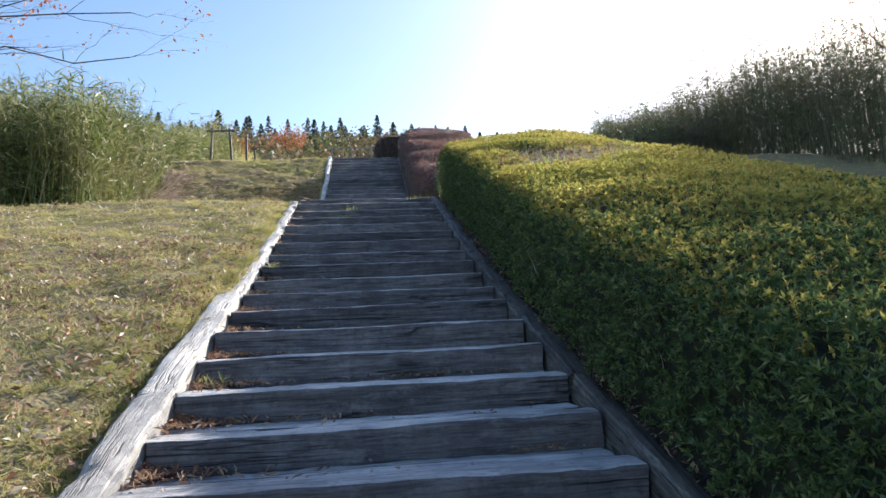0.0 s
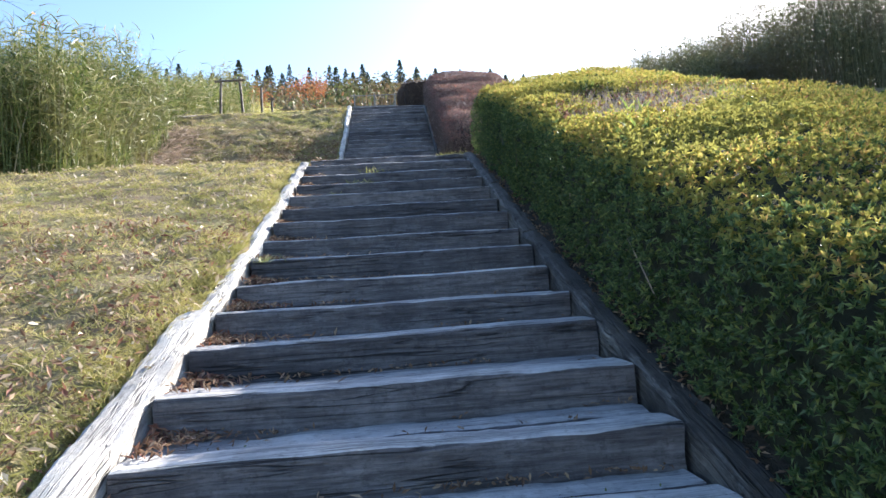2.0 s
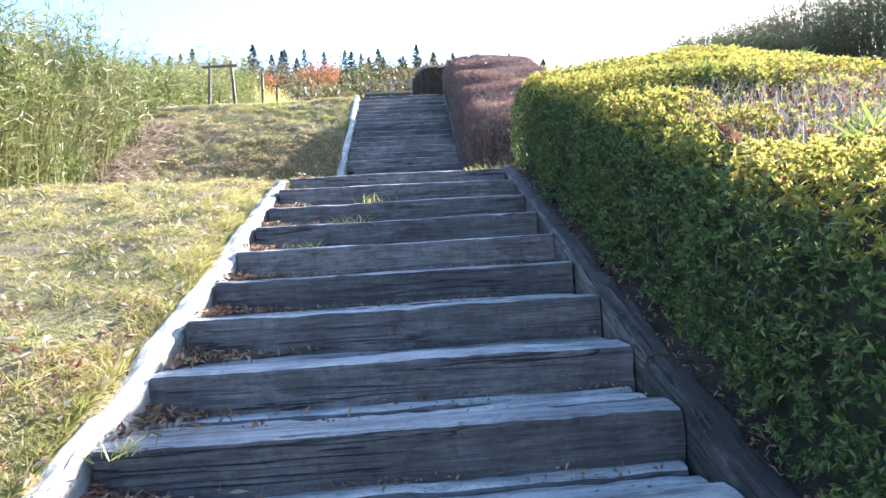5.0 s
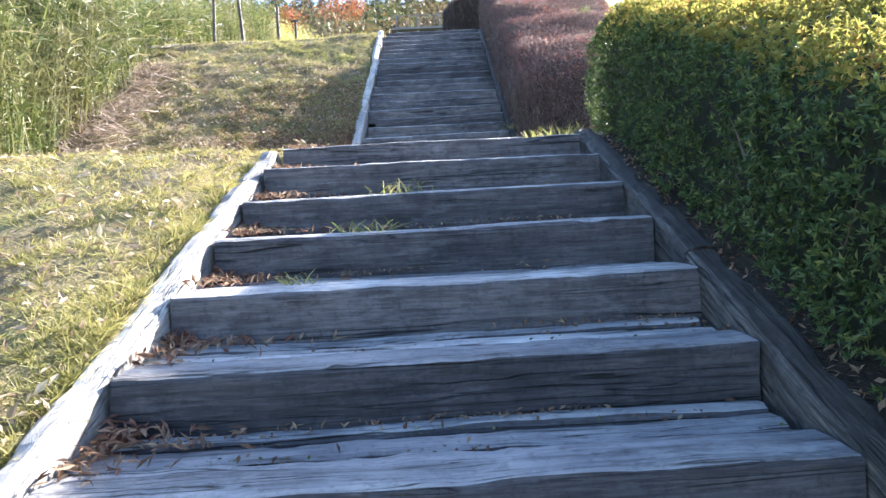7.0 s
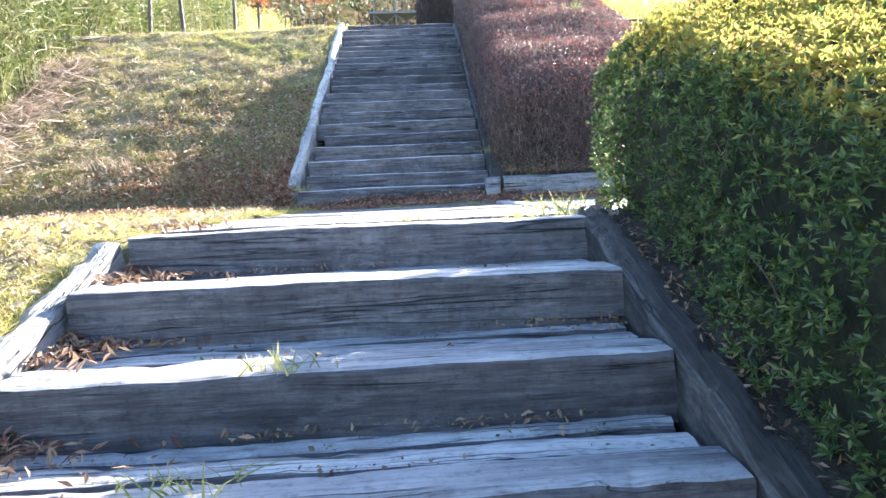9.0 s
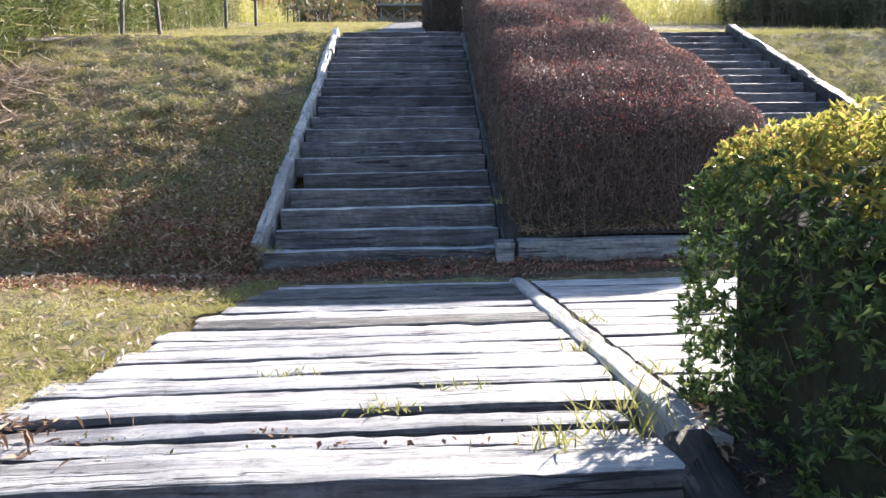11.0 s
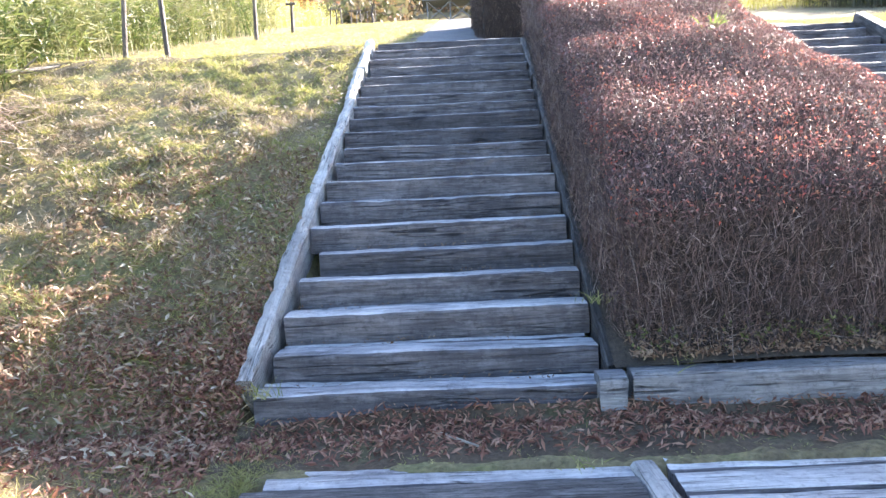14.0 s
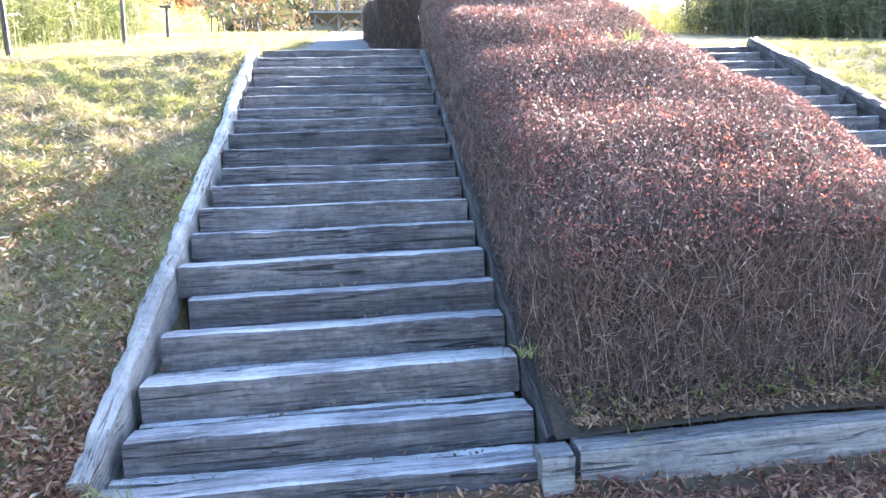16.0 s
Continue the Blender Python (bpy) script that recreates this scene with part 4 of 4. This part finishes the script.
def rod(a, b, r0, r1, n=8):
    """A tapered round bar between two points."""
    a, b = Vector(a), Vector(b)
    d = (b - a).normalized()
    s = d.orthogonal().normalized()
    t = d.cross(s)
    v = [tuple(p + (s * math.cos(2 * math.pi * j / n) + t * math.sin(2 * math.pi * j / n)) * r) for p, r in ((a, r0), (b, r1)) for j in range(n)]
    f = [(j, (j + 1) % n, n + (j + 1) % n, n + j) for j in range(n)] + [tuple(range(n))[::-1], tuple(range(n, 2 * n))]
    return v, f


def bar(name, a, b, r0, r1, mat, parent, n=8):
    v, f = rod(a, b, r0, r1, n)
    return link(name, mesh_of(name, v, f, mat), parent)


def tree_stake(x, y, width, height, thick, label):
    z = float(surface(x, y))
    root = tagged(new("tree_stake"), label, "tree stake", "stakes on the hilltop")
    root.location = (x, y, z)
    bar("post", (-width / 2 - 0.04, 0, -0.25), (-width / 2 + 0.03, 0, height), thick, thick * 0.9, M_POST, root)
    bar("post", (width / 2 + 0.04, 0, -0.25), (width / 2 - 0.03, 0, height), thick, thick * 0.9, M_POST, root)
    bar("crossbar", (-width / 2 - 0.14, -thick * 1.2, height - 0.1), (width / 2 + 0.14, -thick * 1.2, height - 0.08), thick * 0.85, thick * 0.85, M_POST, root)
    return root


def lone_post(x, y, height, thick, arm=False):
    root = tagged(new("wooden_post"), "slim weathered brown wooden post in the grass", "post")
    root.location = (x, y, float(surface(x, y)))
    bar("post", (0, 0, -0.3), (0.02, 0, height), thick, thick * 0.9, M_POST, root)
    if arm:
        bar("crossbar", (-0.16, -thick, height - 0.06), (0.16, -thick, height - 0.06), thick * 0.8, thick * 0.8, M_POST, root)


tree_stake(-3.9, 21.6, 0.56, 1.05, 0.04, "brown wooden tree stake frame with crossbar on the crest")
lone_post(-4.05, 28.0, 1.15, 0.05)
lone_post(-4.5, 34.0, 0.95, 0.055, True)
STAKES = [(-5.9, 52.0), (-5.5, 58.0), (-5.1, 64.0), (-4.8, 72.0), (-4.3, 80.0)]
for sx, sy in STAKES:
    tree_stake(sx, sy, 0.62, 1.0, 0.045, "low brown tree stake frame round a young bare tree")


# ---- trees ----
def limb_tree(rnd, height, spread, depth=4, lean=(0, 0, 1), r0=0.05, first=0.35):
    """Tapered branching trunk; gives vertices, faces and twig tips."""
    V, F, tips = [], [], []

    def grow(p, d, ln, r, k):
        steps = 3
        for _ in range(steps):
            q = p + d * (ln / steps)
            v, f = rod(p, q, r, r * 0.82, 6 if k > 1 else 4)
            o = len(V)
            V.extend(v)
            F.extend(tuple(i + o for i in g) for g in f)
            p, r = q, r * 0.82
            d = (d + Vector((rnd.gauss(0, 0.12), rnd.gauss(0, 0.12), rnd.gauss(0, 0.08)))).normalized()
            if k <= 2:
                tips.append((p.copy(), d.copy()))
        if k == 0:
            return
        for _ in range(rnd.choice((2, 3, 3))):
            e = (d + Vector((rnd.gauss(0, spread), rnd.gauss(0, spread), rnd.gauss(0.05, spread * 0.6)))).normalized()
            grow(p, e, ln * rnd.uniform(0.6, 0.85), r * 0.75, k - 1)

    grow(Vector((0, 0, -0.2)), Vector(lean).normalized(), height * first, r0, depth)
    return V, F, tips


def tree(name, x, y, seed, height, spread, depth, r0, leaf, count, size, label, lean=(0, 0, 1), z=None, first=0.35):
    rnd = random.Random(seed)
    root = tagged(new(name), label, "tree")
    root.location = (x, y, float(surface(x, y)) if z is None else z)
    V, F, tips = limb_tree(rnd, height, spread, depth, lean, r0, first)
    link("trunk", mesh_of("trunk", V, F, M_BARK), root)
    if count:
        t = np.array([tuple(p) for p, d in tips])
        c = t[rng.integers(0, len(t), count)] + rng.normal(size=(count, 3)) * size[1] * 1.6
        v, f = leaves(c, unit(rng.normal(size=(count, 3))), rng.uniform(*size, count), 0.6)
        tagged(link("crown", mesh_of("crown", v, f, leaf), root), kind="stuff")
    return root


for j, (sx, sy) in enumerate(STAKES):
    tree("young_tree", sx, sy + 0.1, 20 + j, 2.6 + 0.2 * (j == 0), 0.35, 4, 0.06, M_AUTUMN, 60, (0.04, 0.08), "young bare tree tied to a stake frame")
tree("autumn_tree", -4.6, 60, 41, 4.2, 0.45, 4, 0.12, M_AUTUMN, 900, (0.1, 0.2), "small autumn tree with orange-red leaves")
tree("autumn_tree", -8.5, 56, 42, 2.4, 0.5, 4, 0.08, M_AUTUMN, 1000, (0.1, 0.2), "low red-leaved autumn shrub")
tree("autumn_tree", 9, 80, 43, 4.0, 0.5, 4, 0.12, M_AUTUMN, 1500, (0.14, 0.28), "thin reddish autumn tree")
def reaching_tree(x, y, crotch, ways, seed, leaf_count, label):
    """A bare tree whose limbs reach out from a crotch towards the points given."""
    rnd = random.Random(seed)
    root = tagged(new("cherry_tree"), label, "tree")
    z0 = float(surface(x, y))
    root.location = (x, y, z0)
    V, F, tips = [], [], []

    def add(p, q, r0, r1, n=6):
        v, f = rod(p, q, r0, r1, n)
        o = len(V)
        V.extend(v)
        F.extend(tuple(i + o for i in g) for g in f)

    top = Vector((0, 0, crotch - z0))
    add((0.1, 0, -0.3), top * 0.5, 0.15, 0.12, 9)
    add(top * 0.5, top, 0.12, 0.1, 9)

    def grow(p, goal, r, k):
        d = goal - p
        steps = 7
        sway = Vector((rnd.gauss(0, 0.05), rnd.gauss(0, 0.05), rnd.uniform(-0.02, 0.1)))
        for s in range(1, steps + 1):
            u = s / steps
            q = p + d / steps + sway * math.cos(u * math.pi) * d.length * 0.12 + Vector((rnd.gauss(0, 0.026), rnd.gauss(0, 0.026), rnd.gauss(0, 0.026))) * d.length
            r1 = r * 0.82
            add(p, q, r, r1, 5)
            if k and s > 1:
                for _ in range(rnd.choice((1, 1, 2))):
                    e = (d.normalized() + Vector((rnd.gauss(0, 0.35), rnd.gauss(0, 0.35), rnd.gauss(0.05, 0.25)))).normalized()
                    grow(q, q + e * d.length * rnd.uniform(0.22, 0.42) * (1.15 - u * 0.5), r1 * 0.5, k - 1)
            if k == 0:
                tips.append(q.copy())
            p, r = q, r1

    for w in ways:
        grow(top.copy(), Vector(w) - Vector((x, y, z0)), 0.022, 2)
    link("trunk", mesh_of("trunk", V, F, M_BARK), root)
    t = np.array([tuple(p) for p in tips])
    c = t[rng.integers(0, len(t), leaf_count)] + rng.normal(size=(leaf_count, 3)) * 0.03
    v, f = leaves(c, unit(rng.normal(size=(leaf_count, 3))), rng.uniform(0.03, 0.06, leaf_count), 0.5)
    tagged(link("crown", mesh_of("crown", v, f, M_AUTUMN), root, "few withered orange leaves"), kind="stuff")
    return root


reaching_tree(-5.9, 6.6, 3.4, [(-1.95, 7.6, 4.6), (-2.2, 7.3, 4.85), (-2.4, 7.9, 4.35), (-2.9, 7.9, 4.65), (-5.4, 4.6, 5.6), (-8.2, 7.2, 5.2), (-6.5, 9.2, 5.4)], 51, 520, "nearly bare cherry tree with a few orange leaves")
reaching_tree(11.2, 11.6, 5.3, [(8.6, 10.8, 6.45), (8.9, 10.6, 6.75), (8.4, 11.1, 6.7), (10.6, 10.0, 7.6), (12.8, 11.2, 7.6), (11.6, 13.4, 7.8)], 52, 900, "nearly bare cherry tree with a few pinkish leaves")


def crown_mass(parent, centre, radii, clumps, per):
    """A dense uneven crown of leaf clumps."""
    c = unit(rng.normal(size=(clumps, 3))) * rng.uniform(0.3, 1, (clumps, 1)) ** 0.5 * np.array(radii) + np.array(centre)
    p = np.repeat(c, per, 0) + rng.normal(size=(clumps * per, 3)) * 0.2
    v, f = leaves(p, unit(rng.normal(size=p.shape)), rng.uniform(0.06, 0.12, len(p)), 0.55)
    tagged(link("foliage", mesh_of("foliage", v, f, M_LEAF), parent, "dense green foliage"), kind="stuff")


def shade_tree(x, y, top, radii, seed):
    """A tree added out of view so its crown shades the hedge's near end."""
    rnd = random.Random(seed)
    z = float(surface(x, y))
    root = tagged(new("unseen_shade_tree"), "unseen tree added to shade the near end of the hedge", "tree")
    root.location = (x, y, z)
    V, F, tips = limb_tree(rnd, (top - z) * 1.1, 0.4, 3, (0, 0, 1), 0.2, 0.6)
    link("trunk", mesh_of("trunk", V, F, M_BARK), root)
    crown_mass(root, (0, 0, top - z), radii, 400, 75)


# set along the sun's direction, unseen, only for its shade
shade_tree(42.2, 42.6, 29.9, (3.2, 3.2, 0.9), 61)


def conifer(seed, h):
    rnd = np.random.default_rng(seed)
    n = 350
    u = rnd.uniform(0.05, 1, n) ** 0.8
    tier = 0.75 + 0.25 * np.sin(u * 38)
    rad = (1 - u) * h * 0.3 * tier * rnd.uniform(0.3, 1, n) ** 0.5 + 0.05
    a = rnd.uniform(0, 2 * math.pi, n)
    c = np.stack([rad * np.cos(a), rad * np.sin(a), u * h], 1)
    nrm = unit(np.stack([np.cos(a) * 0.5, np.sin(a) * 0.5, np.ones(n)], 1) + rnd.normal(size=(n, 3)) * 0.4)
    v, f = leaves(c, nrm, rnd.uniform(0.35, 0.8, n) * h / 8, 0.5)
    return mesh_of("crown", v, f, M_CONIFER)


CROWNS = [conifer(3, 8), conifer(5, 8), conifer(8, 8)]
tv, tf = rod((0, 0, -0.5), (0, 0, 7), 0.18, 0.04)
TRUNK = mesh_of("trunk", tv, tf, M_BARK)
rr = random.Random(5)
for j in range(84):
    cx = -66 + 104 * (j / 83) + rr.uniform(-1.5, 1.5)
    cy = 152 + rr.uniform(-8, 8)
    root = tagged(new("conifer"), "dark green conifer on the ridge", "tree", "conifers on the ridge")
    root.location = (cx, cy, float(surface(cx, cy)))
    k = rr.uniform(0.3, 0.8) * (1.3 if j % 9 == 4 else 1)
    root.scale = (k * rr.uniform(1.1, 1.7), k * 1.5, k)
    root.rotation_euler[2] = rr.uniform(0, 6)
    link("crown", CROWNS[j % 3], root)
    link("trunk", TRUNK, root)


def scrub(n):
    """Low autumn scrub over the far slope."""
    y = 66 + 88 * rng.uniform(0, 1, n) ** 0.8
    x = y * rng.uniform(-0.5, 0.5, n)
    k = (x < -4.5) | (y > 106)
    x, y = x[k], y[k]
    n, m = len(x), 30
    h = rng.uniform(1.2, 3.4, n) * (0.6 + y / 200)
    a = rng.normal(size=(n, m, 3)) * np.array([0.8, 0.8, 0.42])
    a = a / np.maximum(1, np.linalg.norm(a, axis=2, keepdims=True) / 1.3)
    p = np.stack([x, y, surface(x, y) + h * 0.35], 1)[:, None] + a * h[:, None, None] * 0.7
    p = p.reshape(-1, 3)
    v, f = leaves(p, unit(rng.normal(size=p.shape)), rng.uniform(0.35, 0.9, len(p)), 0.7)
    tagged(new("far_scrub", mesh_of("far_scrub", v, f, M_SCRUB)), "reddish-brown autumn scrub on the far hillside", "scrub", kind="stuff")


scrub(2900)


# ---- lookout ----
def lookout(x, y):
    root = tagged(new("lookout_deck"), "raised grey lookout deck with braces, railings and slim pillars", "lookout")
    z = float(surface(x, y))
    root.location = (x, y, z)
    root.scale = (1.6, 1.6, 1.6)
    for i in range(5):
        px = -3 + 1.8 * i
        bar("pillar", (px, 0, -0.4), (px, 0, 2.9), 0.06, 0.06, M_STEEL, root, 6)
        if i < 4:
            bar("brace", (px, 0, 0.05), (px + 1.8, 0, 1.55), 0.045, 0.045, M_STEEL, root, 6)
            bar("brace", (px + 1.8, 0.05, 0.05), (px, 0.05, 1.55), 0.045, 0.045, M_STEEL, root, 6)
    bm = bmesh.new()
    bmesh.ops.create_cube(bm, size=1, matrix=Matrix.Translation((0.6, 0.8, 1.65)) @ Matrix.Diagonal((8, 2.2, 0.16, 1)))
    part("deck", bm, M_STEEL, root)
    bar("handrail", (-3.4, 0, 2.75), (4.6, 0, 2.75), 0.04, 0.04, M_STEEL, root, 6)
    for i in range(32):
        px = -3.3 + 0.25 * i
        bar("baluster", (px, 0, 1.7), (px, 0, 2.75), 0.016, 0.016, M_STEEL, root, 4)


lookout(3.0, 100)


# ---- small plants and a stick ----
M_TUFT = leafy("fresh_grass", [(0.0, (0.16, 0.2, 0.045)), (0.6, (0.38, 0.38, 0.12)), (1.0, (0.58, 0.51, 0.25))], 0.5, 0.45)
M_SPROUT = leafy("fresh_sprout", [(0.0, (0.14, 0.2, 0.05)), (1.0, (0.3, 0.36, 0.1))], 0.45, 0.5)
M_STICK = wood("bleached_stick", (0.3, 0.25, 0.18), (0.5, 0.43, 0.33), (0.62, 0.55, 0.45), 0)


def bank_region(n):
    y = rng.uniform(15.4, 21.3, n)
    x = left2(y) - 0.3 - rng.uniform(0, 1, n) * 3.6
    w = np.sin(x * 2.3 + 1.7 * np.sin(y * 1.9)) + np.sin(y * 2.9 + 1.3 * np.sin(x * 2.7)) + 0.8 * np.sin(x * 6.1 + y * 5.3)
    k = w > 0.55
    return x[k], y[k]


grass("coarse_grass", 52000, bank_region, "coarse green grass clumps on the upper bank", (0.05, 0.12), M_TUFT)


def straw_region(n):
    y = rng.uniform(15.2, 20.6, n)
    x = left2(y) - 0.25 - rng.uniform(0, 1, n) * 3.8
    w = np.sin(x * 3.1 + 1.9 * np.sin(y * 2.6) + 2) + np.sin(y * 3.7 + 1.6 * np.sin(x * 3.3)) + 0.7 * np.sin(x * 8.3 - y * 6.1)
    k = w > 0.7
    return x[k], y[k]


grass("straw_grass", 44000, straw_region, "withered straw-brown grass clumps on the upper bank", (0.06, 0.15), M_DRY)


def tuft(x, y, z, count, height, spread, seed, mat, name, label, category, wide=(0.004, 0.008)):
    g = np.random.default_rng(seed)
    p = np.stack([g.normal(size=count) * spread, g.normal(size=count) * spread * 0.6, np.full(count, -0.01)], 1)
    d = unit(np.stack([g.normal(size=count) * 0.45, g.normal(size=count) * 0.45, np.ones(count)], 1))
    ln = g.uniform(0.4, 1, count) * height
    bend = np.stack([d[:, 0] * 0.4 * ln, d[:, 1] * 0.4 * ln, -0.2 * ln], 1)
    v, f = strips(p, d, ln, g.uniform(*wide, count), bend, None, 3)
    ob = tagged(new(name, mesh_of(name, v, f, mat)), label, category, "small plants", "stuff")
    ob.location = (x, y, z)


TUFTS = [(1.0, 11.62, 3.4, 0.16, 0.09), (1.12, 11.8, 3.4, 0.2, 0.08), (0.8, 11.55, 3.4, 0.12, 0.08), (-0.16, 10.31, 3.04, 0.12, 0.07), (-0.3, 9.95, 2.85, 0.11, 0.08),
         (-0.55, 9.45, 2.66, 0.1, 0.05), (0.3, 11.9, 3.4, 0.07, 0.06), (0.6, 12.1, 3.4, 0.06, 0.07), (-0.1, 12.35, 3.4, 0.06, 0.06), (1.16, 12.6, 3.4, 0.1, 0.05),
         (1.33, 13.2, 3.4, 0.09, 0.06), (1.32, 12.2, 3.4, 0.12, 0.08), (0.95, 14.72, 3.4, 0.09, 0.06), (-0.72, 15.35, 3.6, 0.14, 0.06), (1.25, 15.9, 3.95, 0.14, 0.06),
         (3.72, 15.52, 3.66, 0.25, 0.1), (3.3, 15.5, 3.66, 0.16, 0.1), (1.6, 15.48, 3.66, 0.14, 0.1), (-0.95, 7.2, 1.95, 0.1, 0.05), (-0.98, 4.6, 1.05, 0.12, 0.05)]
for j, (tx, ty, tz, th, ts) in enumerate(TUFTS):
    tuft(tx, ty, tz, 34, th, ts, 900 + j, M_TUFT, "grass_tuft", "small tuft of green and straw grass growing between timbers", "grass")
SPROUTS = [(1.75, 7.25), (2.0, 7.6), (2.85, 7.7), (3.05, 8.3), (3.3, 8.9), (1.5, 6.45), (2.6, 7.2), (2.1, 9.2), (3.35, 10.2)]
for j, (tx, ty) in enumerate(SPROUTS):
    edge = float(right1(ty)) + 0.16
    tz = float(hedge_top(np.array([ty]), np.array([(tx - edge) / (3.8 - edge)]))[0])
    tuft(tx, ty, tz - 0.06, 18, 0.24, 0.045, 950 + j, M_SPROUT, "weed_sprout", "bright green weed sprout growing out of the clipped hedge", "plant", (0.012, 0.026))
tuft(2.9, 18.3, float(brown_top(np.array([18.3]), np.array([0.6]))[0]) - 0.06, 18, 0.24, 0.05, 970, M_SPROUT, "weed_sprout", "bright green weed sprout growing out of the brown hedge", "plant", (0.012, 0.026))
for j, (tx, ty, th) in enumerate([(-2.95, 16.05, 0.26), (-2.75, 15.9, 0.22), (-3.2, 16.0, 0.24), (-3.1, 15.8, 0.18)]):
    tuft(tx, ty, float(surface(tx, ty)), 60, th, 0.09, 980 + j, M_DRY, "dry_grass_tuft", "orange-brown withered tuft on the sunlit bank", "grass")
sv, sf = rod((0, 0, 0), (0.226, -0.229, 0.004), 0.011, 0.006, 7)
stick = tagged(new("stick", mesh_of("stick", sv, sf, M_STICK)), "bleached broken stick lying on the leaf litter", "stick")
stick.location = (0.24, 15.153, float(surface(0.3, 15.05)) + 0.025)


def fallen_straw(n):
    """Dead pale canes and straw fallen at the foot of the bamboo grass."""
    y = rng.uniform(12.9, 19.5, n)
    x = -4.35 - 0.05 * (y - 13) + rng.normal(size=n) * 0.28
    base = np.stack([x, y, surface(x, y) + rng.uniform(0.01, 0.1, n)], 1)
    d = unit(np.stack([rng.normal(size=n) + 0.4, rng.normal(size=n) - 0.5, rng.normal(size=n) * 0.25 + 0.1], 1))
    v, f = strips(base, d, rng.uniform(0.15, 0.5, n), rng.uniform(0.006, 0.014, n), rng.normal(size=(n, 3)) * 0.04, None, 2)
    tagged(new("fallen_straw", mesh_of("fallen_straw", v, f, M_STRAW)), "pale pinkish dead canes and straw at the foot of the bamboo grass", "straw", kind="stuff")


M_STRAW = leafy("dead_cane", [(0.0, (0.22, 0.16, 0.13)), (0.6, (0.44, 0.34, 0.28)), (1.0, (0.66, 0.56, 0.47))], 0.6, 0.25)
fallen_straw(2600)


def fallen_branch(x, y):
    root = tagged(new("fallen_branch"), "bleached broken branch lying on the crest of the bank", "branch")
    root.location = (x, y, float(surface(x, y)) + 0.05)
    bar("limb", (-0.45, -0.5, 0.0), (0.05, 0.0, 0.1), 0.04, 0.034, M_STICK, root, 7)
    bar("limb", (0.05, 0.0, 0.1), (0.3, 0.3, 0.2), 0.034, 0.018, M_STICK, root, 7)
    bar("twig", (0.0, -0.05, 0.09), (0.25, -0.1, 0.25), 0.016, 0.006, M_STICK, root, 6)


fallen_branch(-4.9, 20.3)
